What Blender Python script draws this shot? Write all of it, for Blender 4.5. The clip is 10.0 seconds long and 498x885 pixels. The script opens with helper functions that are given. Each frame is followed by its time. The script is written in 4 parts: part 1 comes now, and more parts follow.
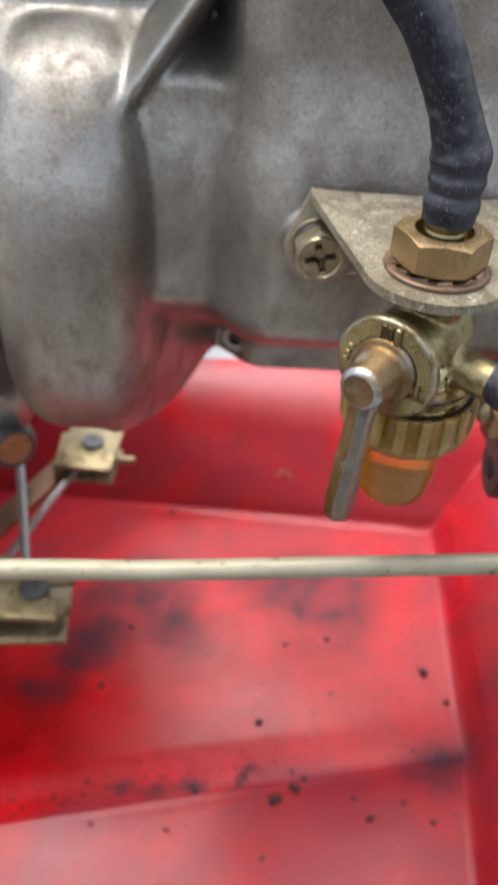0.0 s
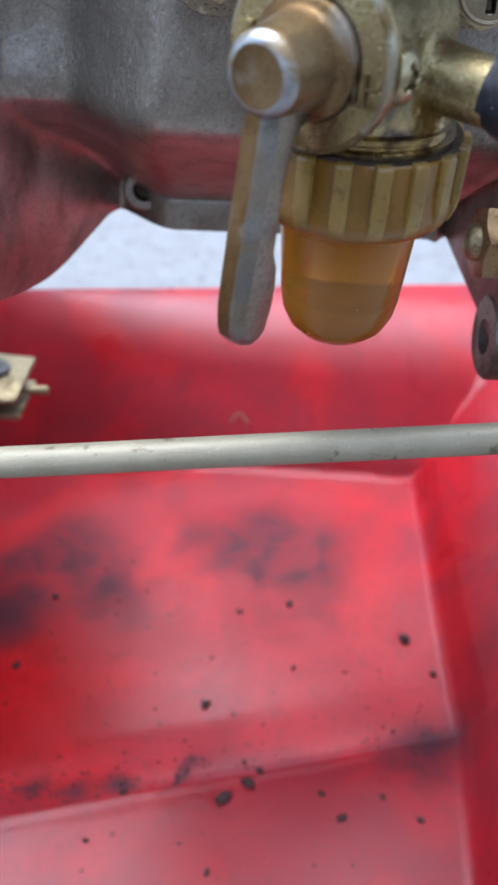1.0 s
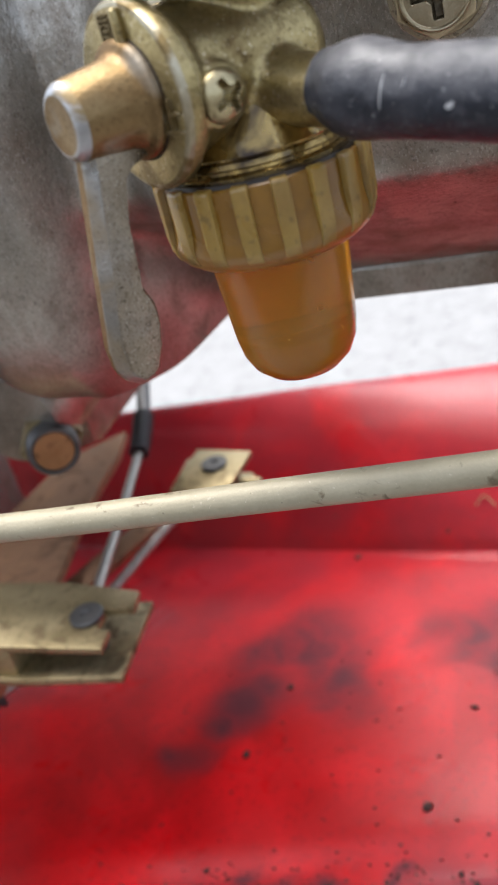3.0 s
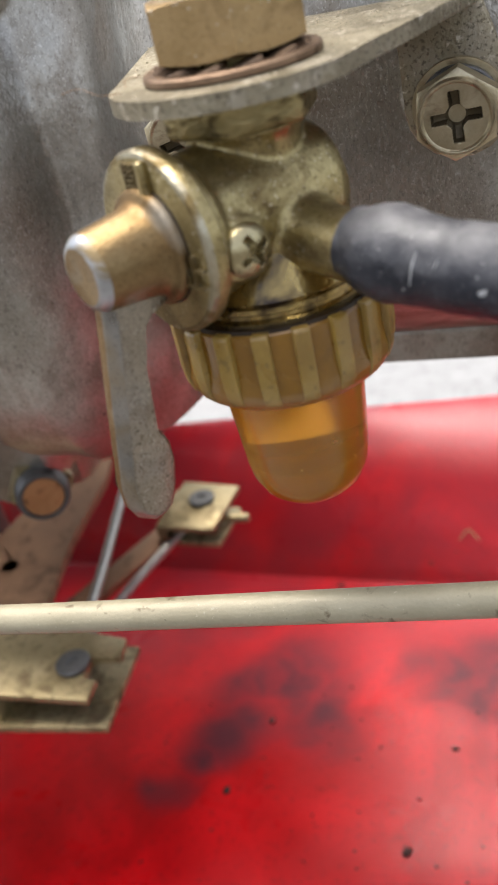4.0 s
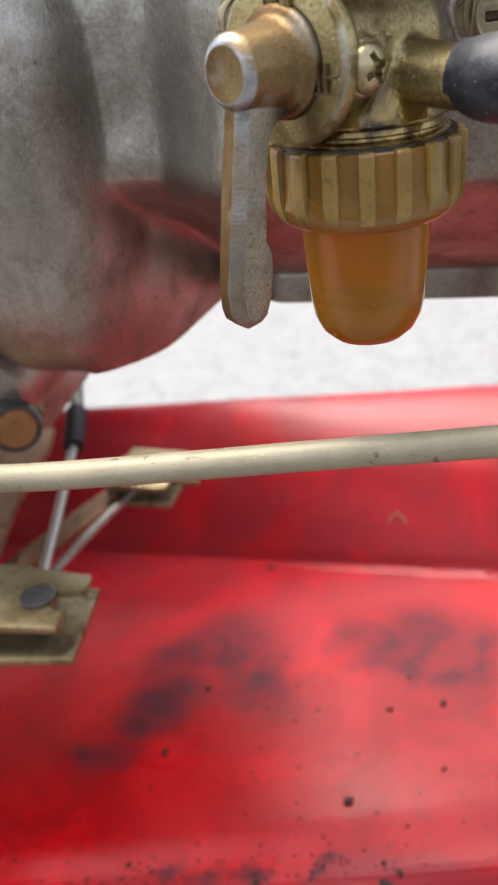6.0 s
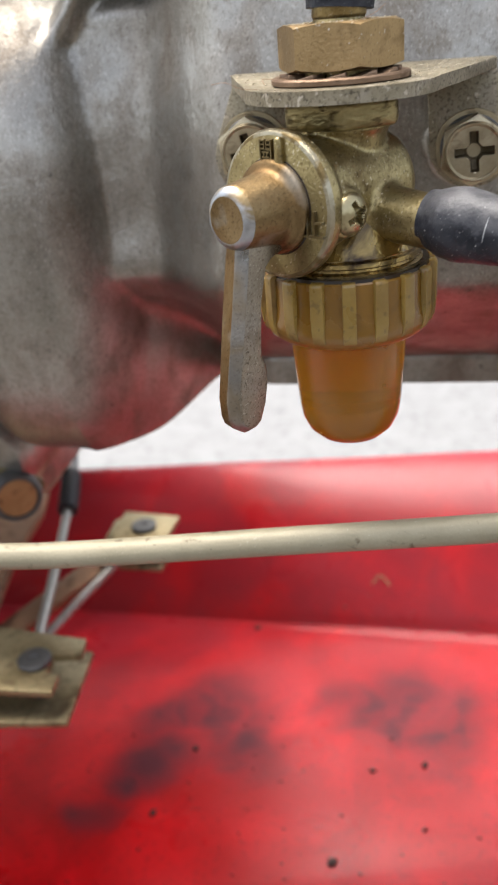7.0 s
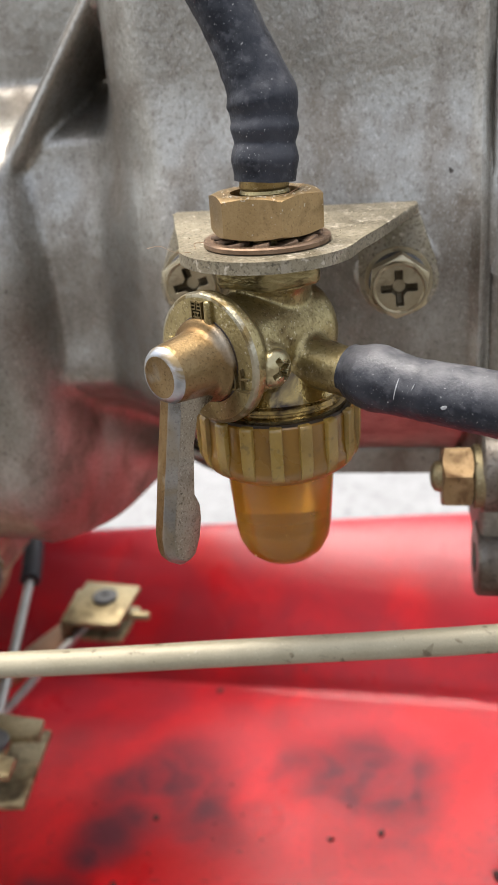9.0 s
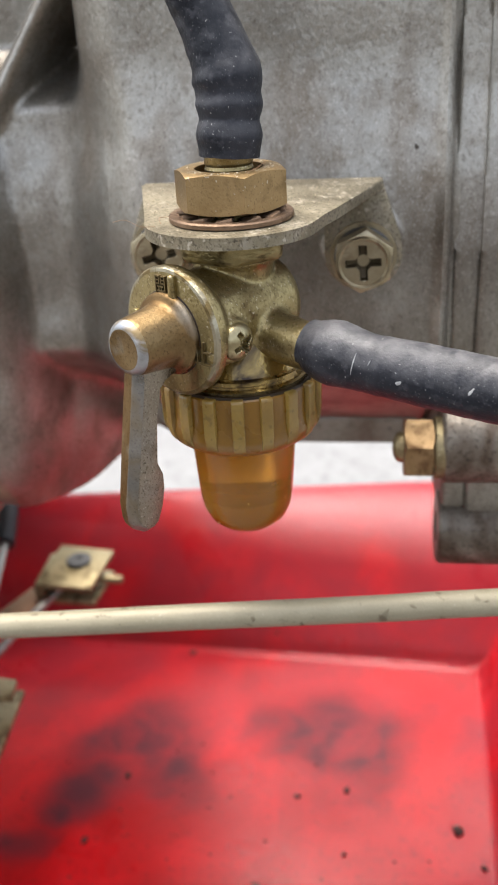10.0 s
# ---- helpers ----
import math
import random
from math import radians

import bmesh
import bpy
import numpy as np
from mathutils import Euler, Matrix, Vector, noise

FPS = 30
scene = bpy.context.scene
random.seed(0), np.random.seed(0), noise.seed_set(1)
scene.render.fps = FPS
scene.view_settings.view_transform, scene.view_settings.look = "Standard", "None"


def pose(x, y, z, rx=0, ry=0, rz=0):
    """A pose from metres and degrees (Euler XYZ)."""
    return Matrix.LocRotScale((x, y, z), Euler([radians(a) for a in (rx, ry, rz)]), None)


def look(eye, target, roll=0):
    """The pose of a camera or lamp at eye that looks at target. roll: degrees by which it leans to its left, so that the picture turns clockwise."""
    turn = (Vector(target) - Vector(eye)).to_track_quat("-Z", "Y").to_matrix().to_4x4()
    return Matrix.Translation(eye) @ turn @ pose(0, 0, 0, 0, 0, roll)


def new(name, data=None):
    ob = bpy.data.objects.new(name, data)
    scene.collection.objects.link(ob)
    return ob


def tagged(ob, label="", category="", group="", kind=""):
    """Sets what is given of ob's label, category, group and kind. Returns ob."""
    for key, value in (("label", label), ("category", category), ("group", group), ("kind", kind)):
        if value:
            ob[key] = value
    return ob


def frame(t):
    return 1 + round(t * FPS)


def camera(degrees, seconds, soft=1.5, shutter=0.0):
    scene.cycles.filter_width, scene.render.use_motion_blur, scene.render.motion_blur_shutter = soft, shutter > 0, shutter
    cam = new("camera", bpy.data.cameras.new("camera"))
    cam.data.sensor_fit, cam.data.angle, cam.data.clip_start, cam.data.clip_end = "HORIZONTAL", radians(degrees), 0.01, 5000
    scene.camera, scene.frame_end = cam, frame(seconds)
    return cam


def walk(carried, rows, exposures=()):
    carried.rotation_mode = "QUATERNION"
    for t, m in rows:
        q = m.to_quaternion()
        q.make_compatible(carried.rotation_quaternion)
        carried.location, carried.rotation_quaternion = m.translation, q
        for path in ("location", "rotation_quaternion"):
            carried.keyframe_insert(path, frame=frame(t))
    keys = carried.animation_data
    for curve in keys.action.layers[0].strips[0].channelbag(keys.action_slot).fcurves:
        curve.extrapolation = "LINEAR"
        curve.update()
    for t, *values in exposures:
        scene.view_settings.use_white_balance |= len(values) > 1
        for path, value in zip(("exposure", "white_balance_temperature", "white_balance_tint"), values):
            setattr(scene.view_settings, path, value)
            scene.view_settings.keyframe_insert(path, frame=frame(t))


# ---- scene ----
import collections

cam = camera(31.58, 10.0, soft=0.8, shutter=0.2)
ROWS = [
    (0, -0.03237, -0.12628, 0.07762, 51.197, -3.357, 0.520),
    (0.5, -0.02538, -0.11381, 0.04215, 51.046, -3.650, -0.634),
    (1, -0.01564, -0.09476, 0.02388, 50.989, -2.929, -1.141),
    (1.5, 0.00783, -0.07676, 0.03029, 51.596, 0.622, 2.522),
    (2, 0.01364, -0.08504, 0.02653, 52.913, 5.613, 7.830),
    (2.2, 0.01574, -0.08308, 0.02188, 55.240, 7.895, 11.420),
    (3.3, 0.03277, -0.09435, 0.01178, 59.771, 13.385, 16.107),
    (3.5, 0.03300, -0.09071, 0.01594, 59.408, 12.512, 16.265),
    (4, 0.02674, -0.08402, 0.02566, 58.733, 11.358, 15.103),
    (4.5, 0.02488, -0.08344, 0.02287, 58.279, 10.069, 14.652),
    (5, 0.02193, -0.08726, 0.02679, 58.075, 8.718, 13.131),
    (5.5, 0.01518, -0.09503, 0.01760, 59.006, 6.619, 12.607),
    (5.7, 0.00839, -0.10212, 0.01078, 59.560, 6.233, 10.947),
    (6.8, 0.00606, -0.11366, 0.01881, 63.724, 4.434, 9.031),
    (7, 0.00812, -0.11653, 0.02193, 64.007, 4.469, 9.206),
    (7.5, 0.01509, -0.11730, 0.03119, 65.072, 4.503, 8.796),
    (8, 0.01604, -0.11597, 0.03354, 65.760, 4.403, 8.385),
    (8.5, 0.01447, -0.11729, 0.03452, 66.173, 4.142, 8.072),
    (9, 0.01476, -0.11716, 0.03678, 66.144, 3.886, 7.621),
    (9.5, 0.01534, -0.11884, 0.04104, 65.584, 3.341, 7.263),
    (10, 0.01771, -0.11950, 0.03885, 63.801, 2.759, 6.739),
]
# ---- end rows
cam.data.dof.use_dof, cam.data.dof.focus_distance, cam.data.dof.aperture_fstop = True, 0.111, 49.0
BASE = 0.5  # height of the fuel tap above the ground
walk(cam, [(t, pose(x, y, z + BASE, rx, ry, rz)) for t, x, y, z, rx, ry, rz in ROWS], [(0, 2.2, 6200, 10), (0.5, 2.17, 6050, 10), (1, 2.1, 5300, 10), (2, 2.32, 5200, 10), (3.3, 2.37, 6450, 10), (5, 2.3, 6550, 10), (10, 2.35, 6550, 10)])

# ---- sky, sun, exposure ----
world = bpy.data.worlds.new("sky")
scene.world = world
world.use_nodes = True
wn = world.node_tree.nodes
sky = wn.new("ShaderNodeTexSky")
sky.sky_type, sky.sun_disc = "NISHITA", False
sky.sun_elevation, sky.sun_rotation = radians(70), radians(318)
sky.dust_density, sky.air_density = 4.0, 1.0
wn["Background"].inputs["Strength"].default_value = 0.1
haze = wn.new("ShaderNodeHueSaturation")
haze.inputs["Saturation"].default_value = 0.5  # overcast: a nearly white sky
world.node_tree.links.new(sky.outputs["Color"], haze.inputs["Color"])
world.node_tree.links.new(haze.outputs["Color"], wn["Background"].inputs["Color"])
sun = new("sun", bpy.data.lights.new("sun", "SUN"))
sun.data.energy, sun.data.angle, sun.data.color = 1.55, radians(58), (1.0, 0.96, 0.9)
sun.matrix_world = look((-0.36, 0.4, 1.5), (0, 0, 0))


# ---- materials ----
def material(name, dark, light, metal=0.0, rough=(0.4, 0.6), scale=300.0, grain=2500.0, bump=0.15, dirt=None, dirt_at=(0.55, 0.7), dirt_scale=120.0,
             coat=0.0, spec=0.5, trans=0.0, sss=0.0, ior=1.45, stretch=(1, 1, 1), specks=(), settled=None):
    """Base colour between dark and light by two noises, a third noise of dirt, fine bump."""
    m = bpy.data.materials.new(name)
    m.use_nodes = True
    nt = m.node_tree
    b = nt.nodes["Principled BSDF"]
    link = nt.links.new
    co = nt.nodes.new("ShaderNodeTexCoord")
    mp = nt.nodes.new("ShaderNodeMapping")
    mp.inputs["Scale"].default_value = stretch
    link(co.outputs["Object"], mp.inputs["Vector"])

    def nz(s, detail=4.0, distort=0.0):
        n = nt.nodes.new("ShaderNodeTexNoise")
        n.inputs["Scale"].default_value, n.inputs["Detail"].default_value, n.inputs["Distortion"].default_value = s, detail, distort
        link(mp.outputs["Vector"], n.inputs["Vector"])
        return n.outputs["Fac"]

    def ramp(sock, lo, hi, a, c):
        r = nt.nodes.new("ShaderNodeMapRange")
        r.inputs["From Min"].default_value, r.inputs["From Max"].default_value = lo, hi
        r.inputs["To Min"].default_value, r.inputs["To Max"].default_value = a, c
        link(sock, r.inputs["Value"])
        return r.outputs["Result"]

    def mix(fac, a, c):
        x = nt.nodes.new("ShaderNodeMix")
        x.data_type = "RGBA"
        link(fac, x.inputs[0])
        for v, s in ((a, x.inputs[6]), (c, x.inputs[7])):
            if isinstance(v, tuple):
                s.default_value = (*v, 1)
            else:
                link(v, s)
        return x.outputs[2]

    big, fine = nz(scale, 5, 0.4), nz(grain, 3)
    both = nt.nodes.new("ShaderNodeMath")
    both.operation = "MULTIPLY_ADD"
    both.inputs[1].default_value = 0.45
    link(fine, both.inputs[0])
    link(ramp(big, 0.3, 0.7, 0.0, 0.55), both.inputs[2])
    colour = mix(both.outputs[0], dark, light)
    rgh = ramp(big, 0.3, 0.7, rough[0], rough[1])
    if dirt:
        spot = ramp(nz(dirt_scale, 6, 0.6), dirt_at[0], dirt_at[1], 0.0, 1.0)
        colour = mix(spot, colour, dirt)
        addr = nt.nodes.new("ShaderNodeMath")
        addr.operation = "MULTIPLY_ADD"
        addr.inputs[1].default_value = 0.25
        link(spot, addr.inputs[0])
        link(rgh, addr.inputs[2])
        rgh = addr.outputs[0]
    for tint, size, lo, hi, much in specks:
        spot = ramp(nz(size, 2, 0.2), lo, hi, 0.0, much)
        colour = mix(spot, colour, tint)
        addr = nt.nodes.new("ShaderNodeMath")
        addr.operation = "MULTIPLY_ADD"
        addr.inputs[1].default_value = 0.3
        link(spot, addr.inputs[0])
        link(rgh, addr.inputs[2])
        rgh = addr.outputs[0]
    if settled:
        # paler, patchy colour on what faces up
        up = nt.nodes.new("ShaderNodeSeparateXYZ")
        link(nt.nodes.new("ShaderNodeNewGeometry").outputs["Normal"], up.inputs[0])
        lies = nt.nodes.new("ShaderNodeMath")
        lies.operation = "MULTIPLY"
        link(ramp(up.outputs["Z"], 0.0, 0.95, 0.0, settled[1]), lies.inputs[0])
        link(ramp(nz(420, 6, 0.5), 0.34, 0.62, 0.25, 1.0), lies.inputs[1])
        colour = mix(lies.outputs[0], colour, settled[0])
    link(colour, b.inputs["Base Color"])
    link(rgh, b.inputs["Roughness"])
    b.inputs["Metallic"].default_value, b.inputs["IOR"].default_value = metal, ior
    b.inputs["Coat Weight"].default_value, b.inputs["Specular IOR Level"].default_value = coat, spec
    b.inputs["Coat Roughness"].default_value = 0.12
    b.inputs["Transmission Weight"].default_value = trans
    if sss:
        b.inputs["Subsurface Weight"].default_value, b.inputs["Subsurface Scale"].default_value = sss, 0.004
        b.inputs["Subsurface Radius"].default_value = (1.0, 0.6, 0.15)
    if bump:
        bp = nt.nodes.new("ShaderNodeBump")
        bp.inputs["Strength"].default_value, bp.inputs["Distance"].default_value = bump, 0.0004
        link(both.outputs[0], bp.inputs["Height"])
        link(bp.outputs["Normal"], b.inputs["Normal"])
    return m


CAST = material("cast_aluminium", (0.18, 0.166, 0.142), (0.43, 0.405, 0.358), 0.9, (0.27, 0.42), 60, 1300, 0.6, (0.15, 0.115, 0.082), (0.45, 0.86), 70, stretch=(1, 1, 0.7), specks=(((0.03, 0.024, 0.019), 300, 0.755, 0.78, 0.85), ((0.13, 0.095, 0.062), 190, 0.50, 0.74, 0.45), ((0.085, 0.063, 0.043), 1400, 0.54, 0.70, 0.35), ((0.62, 0.59, 0.54), 2800, 0.56, 0.68, 0.3), ((0.07, 0.052, 0.038), 3200, 0.57, 0.69, 0.3)))
CAST_BROWN = material("stained_cast_aluminium", (0.13, 0.108, 0.085), (0.32, 0.285, 0.235), 0.85, (0.34, 0.5), 90, 1300, 0.6, (0.09, 0.06, 0.04), (0.45, 0.66), 110, specks=(((0.05, 0.036, 0.026), 1300, 0.54, 0.68, 0.5),))
ZAMAK = material("yellow_zinc_casting", (0.17, 0.13, 0.052), (0.43, 0.345, 0.17), 0.94, (0.25, 0.42), 150, 1900, 0.35, (0.10, 0.06, 0.022), (0.52, 0.74), 190, specks=(((0.08, 0.05, 0.018), 2300, 0.55, 0.68, 0.45), ((0.05, 0.032, 0.012), 1300, 0.66, 0.73, 0.4), ((0.66, 0.58, 0.42), 2600, 0.64, 0.71, 0.6)))
RIM_M = material("rubbed_zinc_rim", (0.20, 0.168, 0.10), (0.41, 0.37, 0.275), 0.95, (0.28, 0.42), 300, 2000, 0.5, (0.16, 0.115, 0.05), (0.46, 0.60), 420)
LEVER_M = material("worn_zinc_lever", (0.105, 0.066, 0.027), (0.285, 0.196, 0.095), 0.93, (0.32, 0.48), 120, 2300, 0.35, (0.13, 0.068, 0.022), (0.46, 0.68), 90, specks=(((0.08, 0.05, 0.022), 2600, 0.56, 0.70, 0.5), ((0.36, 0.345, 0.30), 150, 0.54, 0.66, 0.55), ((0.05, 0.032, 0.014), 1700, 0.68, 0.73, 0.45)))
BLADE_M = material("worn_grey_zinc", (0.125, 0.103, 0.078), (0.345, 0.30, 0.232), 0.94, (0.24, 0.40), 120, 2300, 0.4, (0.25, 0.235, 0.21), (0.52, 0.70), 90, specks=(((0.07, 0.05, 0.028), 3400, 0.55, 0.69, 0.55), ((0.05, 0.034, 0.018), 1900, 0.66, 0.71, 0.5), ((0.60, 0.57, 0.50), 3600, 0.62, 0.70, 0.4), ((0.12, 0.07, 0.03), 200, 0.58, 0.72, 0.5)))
NUT_M = material("olive_brass", (0.25, 0.165, 0.072), (0.43, 0.30, 0.15), 0.92, (0.36, 0.52), 130, 2600, 0.3, (0.15, 0.095, 0.042), (0.58, 0.78), 160, specks=(((0.66, 0.60, 0.50), 1900, 0.70, 0.73, 0.8), ((0.12, 0.08, 0.036), 3000, 0.58, 0.70, 0.35)))
COPPER = material("dull_copper", (0.14, 0.088, 0.055), (0.28, 0.19, 0.125), 0.8, (0.4, 0.55), 250, 2600, 0.25, (0.08, 0.05, 0.03), (0.58, 0.7), 300)
SHEET = material("dull_plated_sheet", (0.17, 0.142, 0.092), (0.36, 0.315, 0.222), 0.7, (0.44, 0.62), 130, 2300, 0.5, (0.32, 0.28, 0.21), (0.52, 0.70), 260, specks=(((0.56, 0.50, 0.40), 1100, 0.60, 0.70, 0.8), ((0.08, 0.062, 0.04), 2000, 0.54, 0.66, 0.55), ((0.05, 0.038, 0.026), 1500, 0.65, 0.72, 0.6)))
BOLT_M = material("pale_zinc", (0.28, 0.225, 0.13), (0.50, 0.43, 0.30), 0.9, (0.26, 0.42), 220, 2600, 0.25, (0.10, 0.06, 0.03), (0.58, 0.72), 300)
SCREW_M = material("yellow_zinc_screw", (0.22, 0.18, 0.09), (0.46, 0.39, 0.23), 0.92, (0.20, 0.34), 260, 2600, 0.25, (0.08, 0.05, 0.02), (0.54, 0.68), 340)
GOLD = material("gold_zinc_plate", (0.21, 0.162, 0.078), (0.385, 0.315, 0.185), 0.88, (0.40, 0.56), 100, 1500, 0.35, (0.10, 0.065, 0.032), (0.50, 0.72), 170, specks=(((0.07, 0.045, 0.025), 900, 0.60, 0.70, 0.5), ((0.58, 0.50, 0.33), 1700, 0.62, 0.70, 0.35)))
WEAR = material("worn_bright_zinc", (0.21, 0.215, 0.225), (0.43, 0.44, 0.45), 0.95, (0.30, 0.42), 200, 2400, 0.2, (0.22, 0.165, 0.09), (0.46, 0.64), 300)
BRONZE = material("dull_brown_zinc", (0.17, 0.09, 0.048), (0.30, 0.17, 0.095), 0.5, (0.45, 0.6), 100, 2200, 0.2, (0.10, 0.055, 0.03), (0.55, 0.76), 160)
STUD_M = material("orange_gold_zinc", (0.22, 0.135, 0.058), (0.40, 0.275, 0.15), 0.9, (0.38, 0.54), 160, 2300, 0.3, (0.15, 0.08, 0.035), (0.52, 0.72), 220, specks=(((0.10, 0.06, 0.028), 1500, 0.58, 0.70, 0.5),))
RIDGE = material("blade_ridge_zinc", (0.15, 0.142, 0.128), (0.32, 0.305, 0.28), 0.9, (0.24, 0.36), 200, 2400, 0.3, (0.21, 0.16, 0.10), (0.42, 0.66), 160, specks=(((0.08, 0.072, 0.065), 2600, 0.56, 0.70, 0.35),))
STEEL = material("dark_steel", (0.05, 0.05, 0.05), (0.15, 0.145, 0.14), 0.85, (0.42, 0.58), 200, 2500, 0.2)
WIRE = material("steel_wire", (0.21, 0.20, 0.175), (0.38, 0.36, 0.325), 0.9, (0.38, 0.52), 300, 2500, 0.25)
ROD_M = material("grey_beige_rod", (0.215, 0.186, 0.118), (0.325, 0.288, 0.198), 0.15, (0.42, 0.56), 120, 2200, 0.3, (0.13, 0.10, 0.06), (0.62, 0.72), 380, specks=(((0.06, 0.045, 0.028), 1100, 0.72, 0.77, 0.4), ((0.55, 0.50, 0.40), 1900, 0.68, 0.74, 0.3)))
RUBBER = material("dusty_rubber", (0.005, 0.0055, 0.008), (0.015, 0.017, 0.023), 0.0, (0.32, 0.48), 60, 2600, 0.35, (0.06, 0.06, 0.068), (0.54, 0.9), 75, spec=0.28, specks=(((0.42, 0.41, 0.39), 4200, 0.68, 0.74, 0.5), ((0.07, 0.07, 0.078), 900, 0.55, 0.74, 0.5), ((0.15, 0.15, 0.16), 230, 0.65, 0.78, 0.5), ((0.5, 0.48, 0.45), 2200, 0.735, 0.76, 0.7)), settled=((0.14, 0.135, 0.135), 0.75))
BLACK = material("black_rubber", (0.012, 0.012, 0.013), (0.03, 0.03, 0.032), 0.0, (0.45, 0.6), 200, 2500, 0.2)
AMBER = material("amber_ring_plastic", (0.13, 0.058, 0.005), (0.23, 0.112, 0.012), 0.0, (0.20, 0.38), 120, 1400, 0.15, (0.085, 0.04, 0.006), (0.5, 0.72), 150, sss=0.12, coat=0.2, ior=1.5)
BOWL_M = material("amber_clear_bowl", (0.68, 0.265, 0.014), (0.78, 0.35, 0.028), 0.0, (0.15, 0.24), 90, 900, 0.02, trans=0.76, ior=1.42, specks=(((0.3, 0.15, 0.03), 420, 0.70, 0.74, 0.5),))
SEDIMENT_M = material("settled_fuel", (0.27, 0.155, 0.010), (0.40, 0.235, 0.022), 0.0, (0.15, 0.3), 120, 900, 0.05, trans=0.35, ior=1.45)
COLLAR_M = material("milled_zinc", (0.12, 0.095, 0.04), (0.40, 0.32, 0.155), 0.92, (0.32, 0.48), 260, 1500, 0.6, (0.06, 0.038, 0.015), (0.56, 0.70), 420, stretch=(0.8, 0.8, 1.8))
MARK_M = material("grimy_zinc", (0.05, 0.034, 0.015), (0.22, 0.165, 0.075), 0.9, (0.35, 0.55), 400, 2600, 0.3)
AMBER_RIB = material("worn_amber_rib", (0.18, 0.105, 0.018), (0.30, 0.196, 0.05), 0.0, (0.24, 0.42), 110, 1500, 0.2, (0.16, 0.09, 0.014), (0.48, 0.66), 120, sss=0.15, coat=0.15, ior=1.5, specks=(((0.08, 0.048, 0.01), 900, 0.60, 0.72, 0.5),))
OILY = material("oily_zinc", (0.15, 0.09, 0.02), (0.46, 0.325, 0.11), 0.95, (0.14, 0.30), 160, 1500, 0.6, (0.03, 0.015, 0.005), (0.49, 0.60), 150, coat=0.6)
# dark tone painted in for shade inside the bolts' cross recesses
RECESS_SHADE = material("recess_shade", (0.05, 0.036, 0.02), (0.14, 0.105, 0.055), 0.6, (0.4, 0.6), 400, 2600, 0.3)
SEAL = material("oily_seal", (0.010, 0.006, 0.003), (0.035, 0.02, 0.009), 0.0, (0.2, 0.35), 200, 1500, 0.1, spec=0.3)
RUST = material("orange_zinc", (0.24, 0.115, 0.05), (0.40, 0.21, 0.10), 0.85, (0.35, 0.5), 160, 2500, 0.2, (0.1, 0.05, 0.025), (0.55, 0.7), 200)
CRUMB = material("dry_mud", (0.022, 0.011, 0.009), (0.075, 0.036, 0.03), 0.0, (0.7, 0.9), 500, 3000, 0.4, spec=0.2)
STRAW = material("straw", (0.22, 0.12, 0.06), (0.33, 0.19, 0.10), 0.0, (0.6, 0.8), 500, 3000, 0.2)
CONCRETE = material("pale_concrete", (0.105, 0.105, 0.104), (0.195, 0.196, 0.195), 0.0, (0.75, 0.95), 30, 160, 0.4, (0.09, 0.09, 0.09), (0.55, 0.72), 90)


